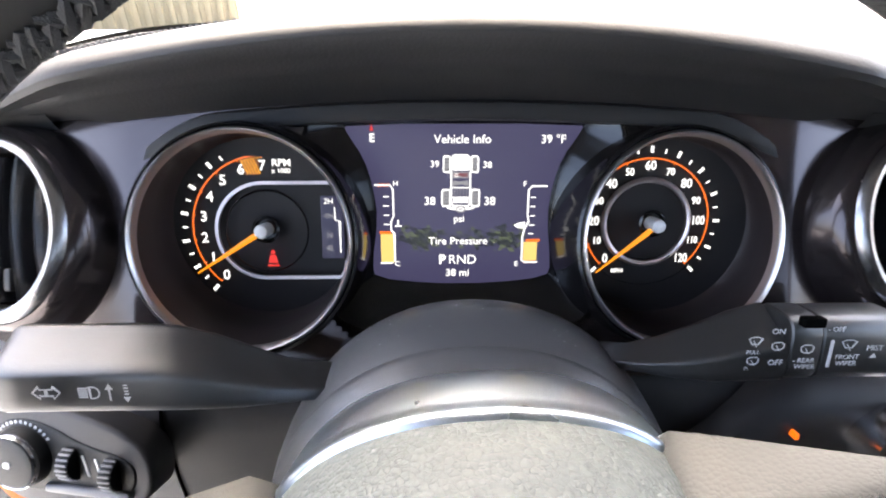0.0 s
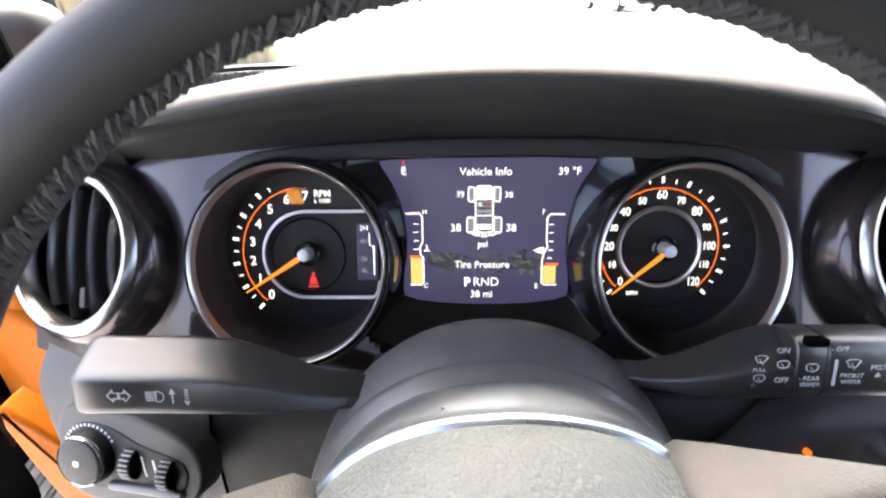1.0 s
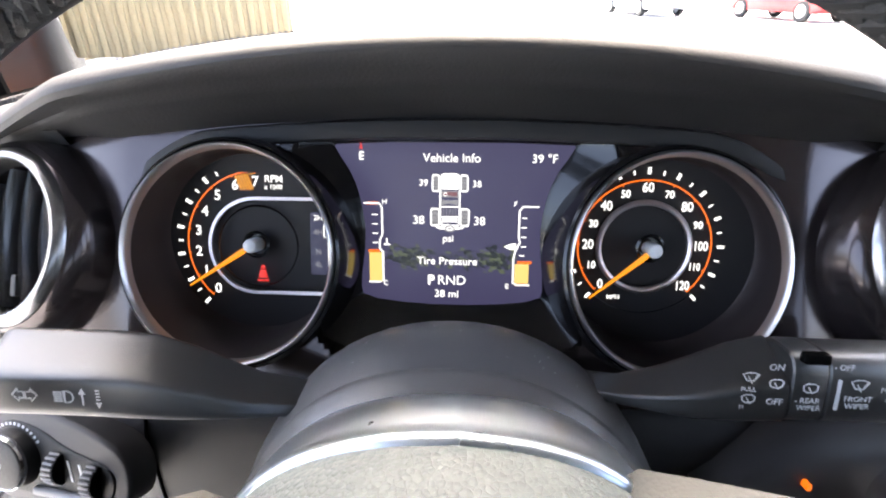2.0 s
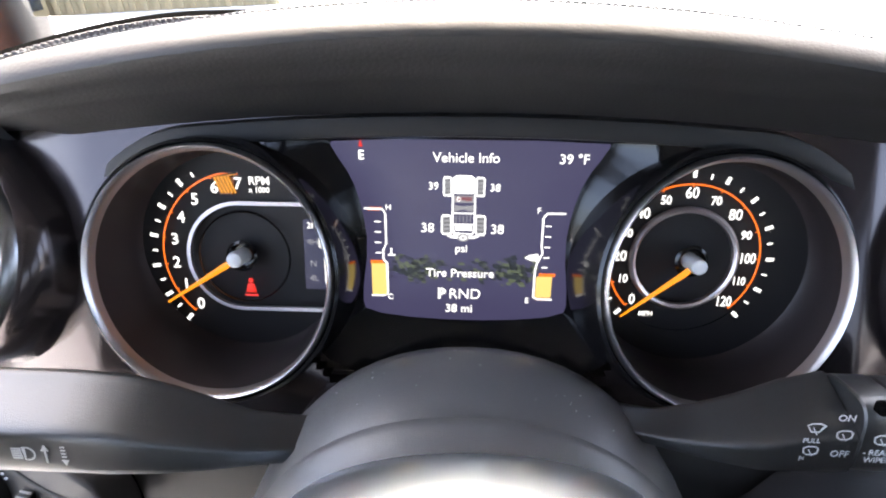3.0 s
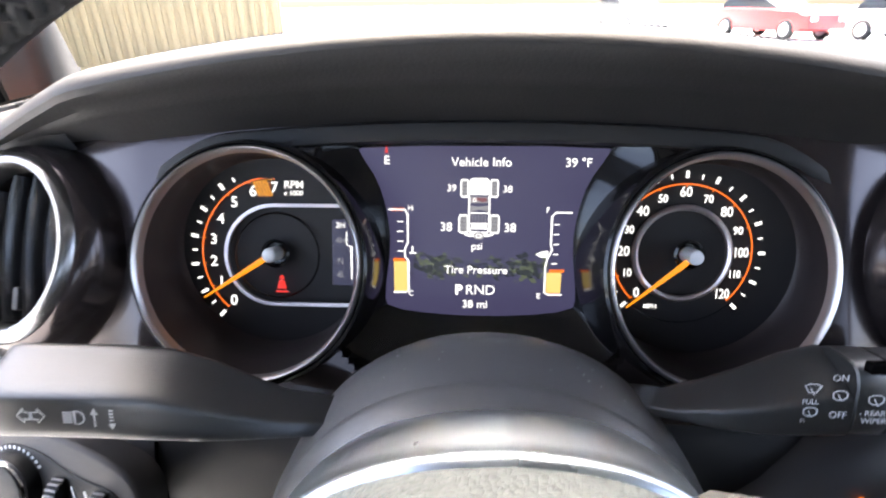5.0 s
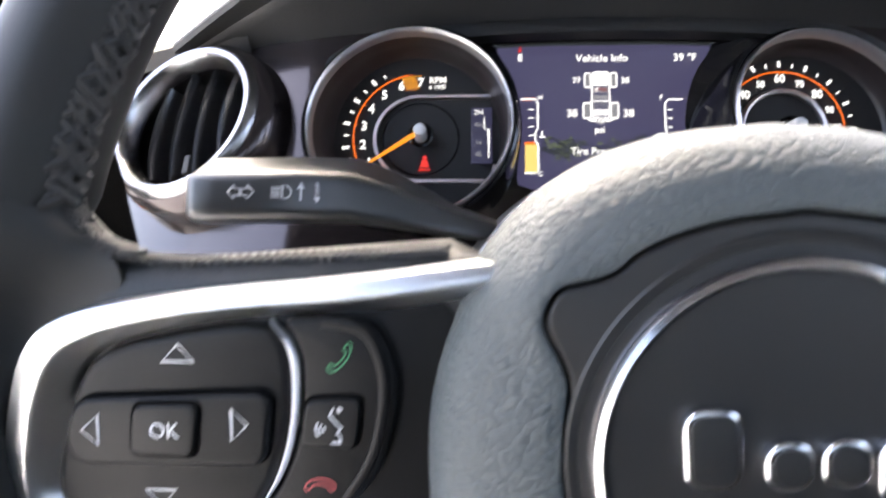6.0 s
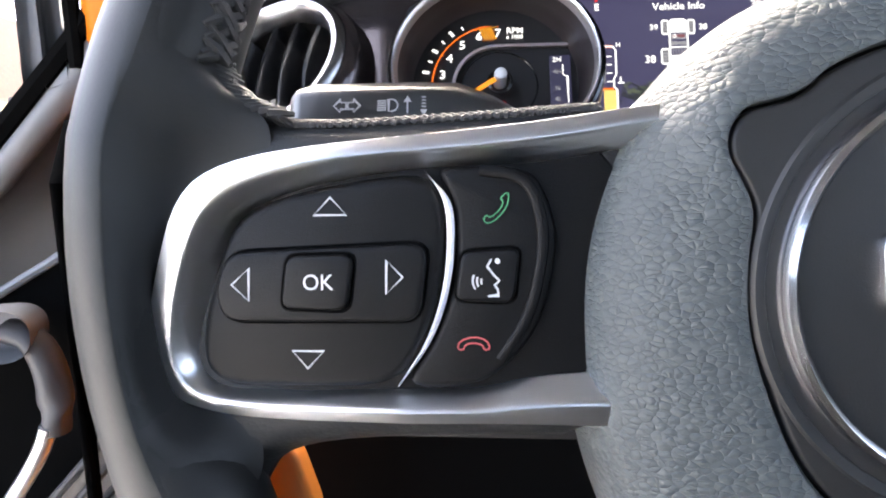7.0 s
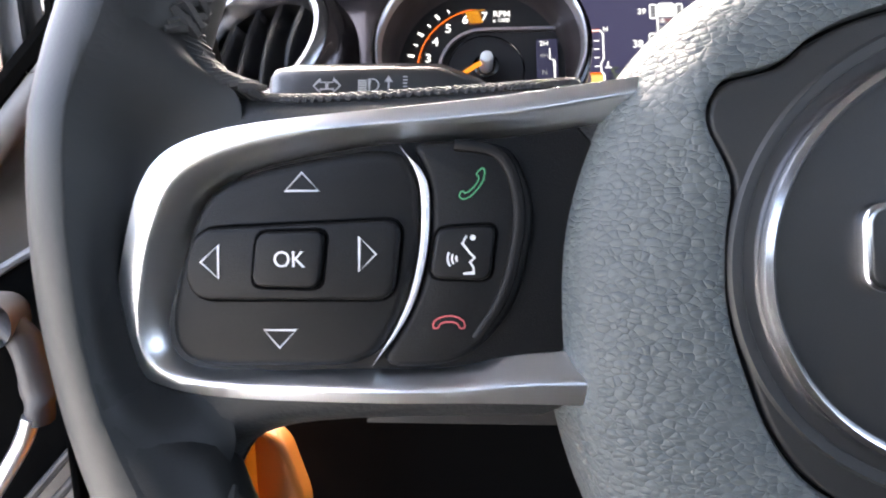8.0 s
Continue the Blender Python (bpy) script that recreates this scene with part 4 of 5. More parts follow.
bar(163, 434, 214, 544, M_YELLOW, "level_block")
bar(160, 424, 204, 435, M_AMBER, "level_edge")
gline([(820, 258), (760, 258), (747, 272), (747, 368), (752, 388), (736, 420), (730, 446), (730, 540), (745, 547), (795, 547)], 0.0007)
bar(736, 468, 790, 540, M_YELLOW, "level_block")
bar(745, 457, 800, 467, M_AMBER, "level_edge")
for y in (294, 328, 363, 398):
    gline([(178, y), (200, y)], 0.0005, name="tick")
    gline([(756, y + 5), (776, y + 5)], 0.0005, name="tick")
gline([(752, 436), (772, 436)], 0.0005, name="tick")
for i in range(4):
    gline([(160 + i * 11, 258), (168 + i * 11, 246)], 0.0005, M_AMBER, name="hatch")
    gline([(742 + i * 11, 550), (750 + i * 11, 538)], 0.0005, M_AMBER, name="hatch")
part("fuel_mark", slab(ccw([at(692, 404), at(712, 394), at(738, 390), at(738, 416), at(712, 414)]), 0.0004, 0.0007, 0.0001), M_WHITE, screen)
gline([(222, 404), (248, 404)], 0.0006)
gline([(234, 380), (234, 402)], 0.0007)
# camouflage band on the screen
rng = random.Random(5)
bm = bmesh.new()
bm2 = bmesh.new()
for i in range(260):
    cx = rng.choice((rng.gauss(320, 45), rng.gauss(660, 45), rng.uniform(235, 735)))
    cy = 452 + rng.gauss(0, 24)
    if abs(cy - 452) > 55 or not 225 < cx < 745:
        continue
    w, h = rng.uniform(5, 17), rng.uniform(3, 8)
    s = rng.uniform(-7, 7)
    tgt = bm if rng.random() < 0.5 else bm2
    z = 0.00044 if tgt is bm else 0.00048
    tgt.faces.new([tgt.verts.new((*at(cx + dx, cy + dy), z + i * 1e-7)) for dx, dy in ((-w, -h), (w * 0.4, -h + s * 0.3), (w, h), (-w * 0.3 + s, h))])
part("camouflage", bm, M_CAMO, screen, kind="stuff", smooth=False)
part("camouflage", bm2, M_CAMO2, screen, kind="stuff", smooth=False)


# ---------- round air vents ----------
def air_vent(sx):
    m = MC @ pose(0.1905 * sx, -0.004, 0.0175) @ pose(0, 0, 0, -16) @ pose(0, 0, 0, 0, 16 * sx, 0) @ Matrix.Diagonal((1.05, 1.04, 1.0, 1))
    v = thing("air_vent", "round black air vent with satin chrome ring", "air vent", m, "round dashboard vents")
    part("pod", lathe([(0.0375, 0.0), (0.0398, -0.0015), (0.0415, -0.006), (0.0430, -0.014), (0.045, -0.022)], seg=80), M_PANEL, v, "dark metallic vent pod")
    part("ring", lathe([(0.0302, -0.006), (0.0308, 0.0005), (0.0324, 0.0032), (0.0346, 0.0036), (0.0366, 0.0020), (0.0377, -0.002), (0.0377, -0.006)], seg=96), M_VENTRING, v, "satin chrome ring")
    part("barrel", lathe([(0.0306, -0.002), (0.0300, -0.012), (0.0280, -0.032), (0.0, -0.034)], seg=64), M_BLACK, v)
    for k in range(4):
        x = -0.0180 + k * 0.0122
        h = math.sqrt(0.0298 ** 2 - x * x)
        rows = []
        for j in range(13):
            y = -h + 2 * h * j / 12
            bulge = -0.0042 * (1 - (y / h) ** 2)
            rows.append([(x + bulge - 0.0008, y, -0.006), (x + bulge + 0.0000, y, -0.0045), (x + bulge + 0.0010, y, -0.006), (x + bulge + 0.004, y, -0.022), (x + bulge + 0.0024, y, -0.022)])
        part("slat", grid(rows, close_u=True, caps=True), M_SLAT, v)
    part("cross_bar", box(0, 0, -0.022, 0.052, 0.002, 0.004, 0.0005), M_BLACK, v)
    part("thumb_tab", box(0.002, -0.020, -0.005, 0.0035, 0.009, 0.003, 0.001), M_PLASTIC, v)
    return v


air_vent(-1)
air_vent(1)

# ---------- steering column and stalks ----------
column = thing("column_shroud", "black plastic steering column shroud", "column cover", MC)


def shroud_row(w, top, half, low, flat=2.15):
    out = []
    for i in range(33):
        a = math.pi * i / 32
        c, s = math.cos(a), math.sin(a)
        out.append((0.003 - half * math.copysign(abs(c) ** (2 / flat), c), low + (top - low) * abs(s) ** (2 / flat), w))
    return out


rows = [shroud_row(0.0000, -0.0600, 0.0705, -0.125), shroud_row(0.0140, -0.0450, 0.0765, -0.125), shroud_row(0.0260, -0.0325, 0.0795, -0.125), shroud_row(0.0340, -0.0297, 0.0810, -0.125), shroud_row(0.0420, -0.0302, 0.0820, -0.125), shroud_row(0.0520, -0.0335, 0.0825, -0.125), shroud_row(0.0590, -0.0372, 0.0815, -0.125), shroud_row(0.0600, -0.0410, 0.0785, -0.125)]
shroud_rows = rows
part("upper_shroud", grid(rows), M_SHROUD, column, "dark grey upper shroud")
rows = [shroud_row(0.0580, -0.0385, 0.0790, -0.125), shroud_row(0.0605, -0.0358, 0.0810, -0.125), shroud_row(0.0640, -0.0362, 0.0810, -0.125), shroud_row(0.0720, -0.0440, 0.0775, -0.125), shroud_row(0.0840, -0.0580, 0.0705, -0.125), shroud_row(0.0900, -0.0700, 0.0605, -0.125)]
part("front_collar", grid(rows), M_SHROUD, column, "dark grey front collar")
rng = random.Random(11)
dust = bmesh.new()
for i in range(90):                                     # dust specks lying on the shroud
    k = rng.randrange(1, 5)
    f, j = rng.random(), rng.randrange(6, 26)
    p = Vector(shroud_rows[k][j]).lerp(Vector(shroud_rows[k + 1][j]), f).lerp(Vector(shroud_rows[k + 1][j + 1]), rng.random() * 0.8)
    p += Vector((0, 0.0002, 0.0001))
    r = rng.uniform(0.00010, 0.00028)
    vs = [dust.verts.new(p + Vector(d) * r) for d in ((1, 0, 0), (0, 0, 1), (-1, 0, 0), (0, 0, -1), (0, 1, 0))]
    for q in range(4):
        dust.faces.new((vs[q], vs[(q + 1) % 4], vs[4]))
part("dust", dust, M_ICON, column, "pale dust specks", kind="stuff")
# near-black, unlike the grey upper half: shade below the column as colour
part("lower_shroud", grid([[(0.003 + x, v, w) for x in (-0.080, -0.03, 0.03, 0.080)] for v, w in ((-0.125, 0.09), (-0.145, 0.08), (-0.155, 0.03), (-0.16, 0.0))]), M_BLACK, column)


LEDGE = smooth_loop([(-1.0, -0.5), (-1.0, 0.5), (-0.90, 0.93), (-0.6, 1.0), (-0.2, 1.0), (0.08, 1.0), (0.20, 0.95), (0.32, 0.78), (0.60, 0.15), (0.86, -0.45), (0.97, -0.65), (0.95, -0.85), (0.7, -1.0), (-0.7, -1.0)], 1)


def stalk(name, label, m, secs, material, ledge=False):
    """secs: (x, y centre, half height, half depth, depth offset) along the lever."""
    ob = thing(name, label, "lever", m)
    rows = []
    for x, yc, hh, hd, zo in secs:
        row = []
        for k in range(28):
            a = 2 * math.pi * k / 28
            c, s = math.cos(a), math.sin(a)
            row.append((x, yc + hh * math.copysign(abs(s) ** 0.55, s), zo + hd * math.copysign(abs(c) ** 0.55, c)))
        rows.append([(x, yc + hh * p, zo + hd * q) for p, q in LEDGE] if ledge else row)
    part("lever", grid(rows, close_u=True, caps=True), material, ob)
    return ob


left = stalk("turn_signal_stalk", "black plastic turn signal lever with white symbols", MC @ pose(0, 0, 0.060),
             [(-0.1640, -0.0440, 0.0070, 0.0040, -0.0050), (-0.1630, -0.0436, 0.0100, 0.0060, -0.0040), (-0.1610, -0.0432, 0.0120, 0.0084, -0.0020), (-0.1585, -0.0429, 0.0130, 0.0100, -0.0004), (-0.1560, -0.0428, 0.0132, 0.0105, 0), (-0.148, -0.0427, 0.0130, 0.0105, 0), (-0.120, -0.0425, 0.0130, 0.0105, 0), (-0.103, -0.0430, 0.0127, 0.0102, 0), (-0.090, -0.0460, 0.0110, 0.0095, -0.002), (-0.078, -0.0500, 0.0085, 0.0085, -0.005), (-0.068, -0.0533, 0.0063, 0.0075, -0.008), (-0.050, -0.0572, 0.0045, 0.007, -0.014)], M_LEVER, True)
zs = 0.0107


def arrow2(cx, cy, s, side):
    d = side
    return [(cx, cy + s * 0.28), (cx + d * s * 0.45, cy + s * 0.28), (cx + d * s * 0.45, cy + s * 0.55), (cx + d * s, cy), (cx + d * s * 0.45, cy - s * 0.55), (cx + d * s * 0.45, cy - s * 0.28), (cx, cy - s * 0.28)]


for side in (-1, 1):
    part("arrow_symbol", stroke(arrow2(-0.1400 + side * 0.0003, -0.0462, 0.0042, side), 0.00042, zs), M_ICON, left)
for i in range(5):
    part("lamp_bar", stroke([(-0.1296, -0.0447 - i * 0.0008), (-0.1266, -0.0447 - i * 0.0008)], 0.0005, zs, False), M_ICON, left)
part("lamp_symbol", stroke([(-0.1258, -0.0442), (-0.1258, -0.0484)] + arc_pts((-0.1248, -0.0463), 0.0021, -90, 90, 10), 0.00045, zs), M_ICON, left)
part("arrow_shaft", stroke([(-0.1194, -0.0492), (-0.1194, -0.0450)], 0.00055, zs, False), M_ICON, left)
part("arrow_head", slab(ccw([(-0.1207, -0.0452), (-0.1181, -0.0452), (-0.1194, -0.0430)]), zs, zs + 0.00015, 0.00005), M_ICON, left)
for i in range(4):
    part("arrow_dash", stroke([(-0.1146, -0.0436 - i * 0.0011), (-0.1132, -0.0436 - i * 0.0011)], 0.0004, zs, False), M_ICON, left)
part("arrow_head", slab(ccw([(-0.1151, -0.0480), (-0.1127, -0.0480), (-0.1139, -0.0500)]), zs, zs + 0.00015, 0.00005), M_ICON, left)

right = stalk("wiper_stalk", "black plastic wiper lever with rotating collars", MC @ pose(0, 0, 0.050),
              [(0.052, -0.0510, 0.0030, 0.006, -0.012), (0.064, -0.0502, 0.0036, 0.0065, -0.007), (0.076, -0.0476, 0.0058, 0.0082, -0.003), (0.088, -0.0444, 0.0086, 0.0096, 0), (0.099, -0.0418, 0.0108, 0.0105, 0), (0.110, -0.0400, 0.0120, 0.0110, 0), (0.1118, -0.0399, 0.0121, 0.0110, 0)], M_LEVER, True)


def sleeve(x0, x1, k, label, parent, material):
    rows = []
    for x, s in ((x0, 0.96), (x0 + 0.0005, 1.0), (x1 - 0.0008, 1.0), (x1, 0.97)):
        row = []
        for j in range(28):
            a = 2 * math.pi * j / 28
            c, sn = math.cos(a), math.sin(a)
            row.append((x, -0.0398 + k * 0.0125 * s * math.copysign(abs(sn) ** 0.55, sn), k * 0.0109 * s * math.copysign(abs(c) ** 0.55, c)))
        rows.append(row)
    return part("collar", grid(rows, close_u=True, caps=True), material, parent, label)


c1 = sleeve(0.1124, 0.1232, 1.0, "ribbed rear wiper collar", right, M_LEVER)
c2 = sleeve(0.1238, 0.1530, 0.99, "front wiper end collar", right, M_LEVER)
part("thumb_rib", box(0.1178, -0.0275, 0.0112, 0.0080, 0.0036, 0.0030, 0.0008), M_BLACK, c1, "raised black thumb rib")
zr = 0.0110


def wiper_icon(cx, cy, s, parent, boxy):
    if boxy:
        part("wiper_symbol", stroke(smooth_loop([(cx - s, cy + s * 0.7), (cx + s, cy + s * 0.7), (cx + s * 0.85, cy - s * 0.6), (cx - s * 0.85, cy - s * 0.6)], 1), 0.00035, zr), M_ICON, parent)
    else:
        part("wiper_symbol", stroke([(cx - s, cy + s * 0.5), (cx - s * 0.4, cy + s * 0.75), (cx + s * 0.4, cy + s * 0.75), (cx + s, cy + s * 0.5), (cx + s * 0.45, cy - s * 0.4), (cx - s * 0.45, cy - s * 0.4)], 0.00035, zr), M_ICON, parent)
    part("wiper_arm", stroke([(cx + s * 0.3, cy - s * 0.8), (cx - s * 0.3, cy + s * 0.2)], 0.0003, zr, False), M_ICON, parent)


text("ON", 0.0030, 0.1068, -0.0312, zr, M_ICON, right)
wiper_icon(0.1074, -0.0368, 0.0022, right, True)
text("OFF", 0.0030, 0.1076, -0.0432, zr, M_ICON, right)
wiper_icon(0.0992, -0.0350, 0.0024, right, False)
text("PULL", 0.0022, 0.0992, -0.0392, zr - 0.0002, M_ICON, right)
wiper_icon(0.0994, -0.0424, 0.0021, right, True)
text("PUSH", 0.0020, 0.0996, -0.0458, zr - 0.0006, M_ICON, right)
wiper_icon(0.1180, -0.0380, 0.0023, c1, True)
text("- REAR", 0.0026, 0.1176, -0.0424, zr, M_ICON, c1)
text("WIPER", 0.0026, 0.1184, -0.0450, zr - 0.0002, M_ICON, c1)
text("- OFF", 0.0026, 0.1270, -0.0305, zr, M_ICON, c2)
part("position_bar", slab(rrect(0.1266, -0.0400, 0.0011, 0.0104, 0.0003, 2), zr - 0.0004, zr + 0.0001, 0.0001), M_ICON, c2)
wiper_icon(0.1325, -0.0365, 0.0026, c2, False)
text("FRONT", 0.0026, 0.1328, -0.0412, zr, M_ICON, c2)
text("WIPER", 0.0026, 0.1330, -0.0438, zr - 0.0002, M_ICON, c2)
text("MIST", 0.0028, 0.1420, -0.0378, zr, M_ICON, c2)
part("mist_mark", slab(ccw([(0.1410, -0.0415), (0.1432, -0.0415), (0.1421, -0.0398)]), zr - 0.0001, zr + 0.0001, 0.00005), M_ICON, c2)

# ignition housing to the right of the column
ign = thing("ignition_housing", "black moulded housing with start button and amber lamp", "switch housing", MC)
rows = []
for i in range(21):
    u = 0.098 + 0.12 * i / 20
    k = math.sin(min(1, (u - 0.096) / 0.045) * math.pi / 2)
    rise = 0.06 * (u - 0.14)
    top = -0.094 + 0.030 * k + rise
    rows.append([(u, v, w) for v, w in ((top - 0.006, 0.012), (top, 0.022), (top + 0.0005, 0.030), (top - 0.0025, 0.0375), (top - 0.0075, 0.0420), (top - 0.014, 0.0430), (top - 0.03, 0.040), (top - 0.05, 0.03), (-0.15, 0.02))])
part("housing", grid(rows), M_GREY, ign)
part("amber_lamp", slab(rrect(0.1350, -0.0862, 0.0018, 0.0028, 0.0005), 0.0400, 0.0452, 0.0003), M_AMBER, ign, "tiny glowing amber lamp")
btn = part("start_button", lathe([(0.0, 0.056), (0.010, 0.0558), (0.0115, 0.054), (0.0118, 0.045)], 0.1745, -0.088, 48), M_GLOSS, ign, "round start button")
part("button_ring", lathe([(0.0118, 0.054), (0.0130, 0.0565), (0.0150, 0.0560), (0.0158, 0.050), (0.0158, 0.04)], 0.1745, -0.088, 64), M_CHROME, btn, "chrome ring")

# headlamp switch panel on the dashboard's end
lamp_panel = thing("light_switch_panel", "grey light switch panel with knob and dimmer wheels", "switch panel", MC @ pose(-0.164, -0.0935, 0.0385, -6, -10, 0) @ Matrix.Diagonal((0.9, 0.9, 0.9, 1)))
plate = smooth_loop([(-0.0425, 0.010), (-0.036, 0.0235), (-0.020, 0.0260), (0.022, 0.0175), (0.044, 0.006), (0.044, -0.016), (0.030, -0.0245), (-0.020, -0.030), (-0.040, -0.020)], 2)
part("plate", slab(plate, -0.012, 0.003, 0.0025), M_GREY, lamp_panel)
part("recess", slab(smooth_loop([(-0.036, 0.009), (-0.024, 0.0165), (-0.006, 0.0145), (0.010, 0.006), (0.036, 0.001), (0.036, -0.013), (0.026, -0.019), (-0.012, -0.0195), (-0.030, -0.0195), (-0.038, -0.008)], 2), 0.0015, 0.0038, 0.0008), M_PLASTIC, lamp_panel)
knob = part("knob", lathe([(0.0, 0.0125), (0.0095, 0.0123), (0.0118, 0.0116), (0.0128, 0.0098), (0.0140, 0.0070), (0.0144, 0.0035)], -0.0200, -0.002, 48), M_PLASTIC, lamp_panel, "round black light knob")
part("knob_ring", lathe([(0.0122, 0.0108), (0.0128, 0.0114), (0.0134, 0.0104), (0.0132, 0.0090)], -0.0200, -0.002, 64), M_CHROME, knob, "chrome knob ring")
part("knob_mark", slab(rrect(-0.0200, -0.002, 0.0036, 0.0030, 0.001), 0.0123, 0.0128, 0.0001), M_ICON, knob)
for i in range(14):
    a = 35 + i * 9
    part("knob_print", slab(rrect(0, 0, 0.0013, 0.0016, 0.0004, 2), 0.0037, 0.0040, 0.0001), M_ICON, lamp_panel, m=pose(*polar((-0.0200, -0.002), 0.0164, a), 0.0, 0, 0, a - 90))
for x, y in ((0.0045, -0.0035), (0.0255, -0.0065)):
    whl = part("dimmer_wheel", moved(lathe([(0.0, -0.0032), (0.0078, -0.0032), (0.0082, -0.0026), (0.0082, 0.0026), (0.0078, 0.0032), (0.0, 0.0032)], seg=30), pose(x, y, 0.0015, 0, 90, 0)), M_SWITCH, lamp_panel, "ribbed dimmer wheel")
    for k in range(9):
        a = -64 + k * 16
        part("rib", box(0, 0, 0, 0.0058, 0.0009, 0.0009, 0.0002), M_PALE, whl, m=pose(x, y + 0.0083 * math.sin(radians(a)), 0.0015 + 0.0083 * math.cos(radians(a)), -a, 0, 0))
for k, (x, y) in enumerate(((0.0115, -0.0040), (0.0180, -0.0050))):
    part("dimmer_print", slab(ccw([(x - 0.0018, y + 0.005), (x - 0.0006, y + 0.005), (x + 0.0020, y - 0.005), (x + 0.0006, y - 0.005)]), 0.0037, 0.0041, 0.0001), M_ICON, lamp_panel)
part("sill", slab(rrect(0.012, -0.0165, 0.044, 0.0045, 0.002), 0.003, 0.0060, 0.0015), M_PALE, lamp_panel, "pale strip under the dimmers")

# ---------- steering wheel ----------
wheel = thing("steering_wheel", "black leather steering wheel with silver spoke trim", "steering wheel", MW)
RX, RY, CY = 0.1740, 0.1824, 0.0151


def on_rim(a, b, lift=0.0):
    """A point of the rim: a round the wheel, b round the tube."""
    d = math.degrees(a) % 180
    d = min(d, 180 - d)                               # degrees from the horizontal spokes
    thick = 0.0119 + 0.0044 * math.exp(-(d / 40) ** 2)
    k = (thick + lift) * math.cos(b)
    if k < 0:
        k *= 1 - 0.78 * math.exp(-((CY + RY * math.sin(a) - 0.001) / 0.043) ** 8)      # cut back where the spokes join
    y = CY + RY * math.sin(a)
    return ((RX + k) * math.cos(a), y + k * math.sin(a), -0.0024 - 0.0073 * y - 0.167 * max(0.0, y - 0.03) + (thick * 0.97 + lift) * math.sin(b))


rows = []
for i in range(144):
    a = 2 * math.pi * i / 144
    rows.append([on_rim(a, 2 * math.pi * k / 24, 0.0) for k in range(24)])
part("rim", grid(rows, close_u=True, close_v=True), M_RIM, wheel, "smooth black leather rim")


# laced seam along the inside of the rim: crossing strands
rng = random.Random(5)
for i in range(200):
    a = math.radians(90 - 118 + 236 * (i + rng.uniform(-0.25, 0.25)) / 199)
    da = 0.020 + rng.uniform(-0.005, 0.006)
    c = math.pi - 0.40 + rng.uniform(-0.05, 0.05)
    if -0.052 < on_rim(a, math.pi)[1] < 0.049:           # none where the spokes join
        continue
    both = []
    for s in (-1, 1):
        pts = [on_rim(a - da, c - 0.28 * s, 0.0), on_rim(a - da * 0.4, c - 0.12 * s, 0.0004), on_rim(a + da * 0.4, c + 0.12 * s, 0.0008 if s > 0 else 0.0002), on_rim(a + da, c + 0.28 * s, 0.0)]
        both.append(sweep(pts, [0.0008, 0.0015, 0.0014, 0.0007], 6))
    part("stitch", join(*both), M_STITCH, wheel)


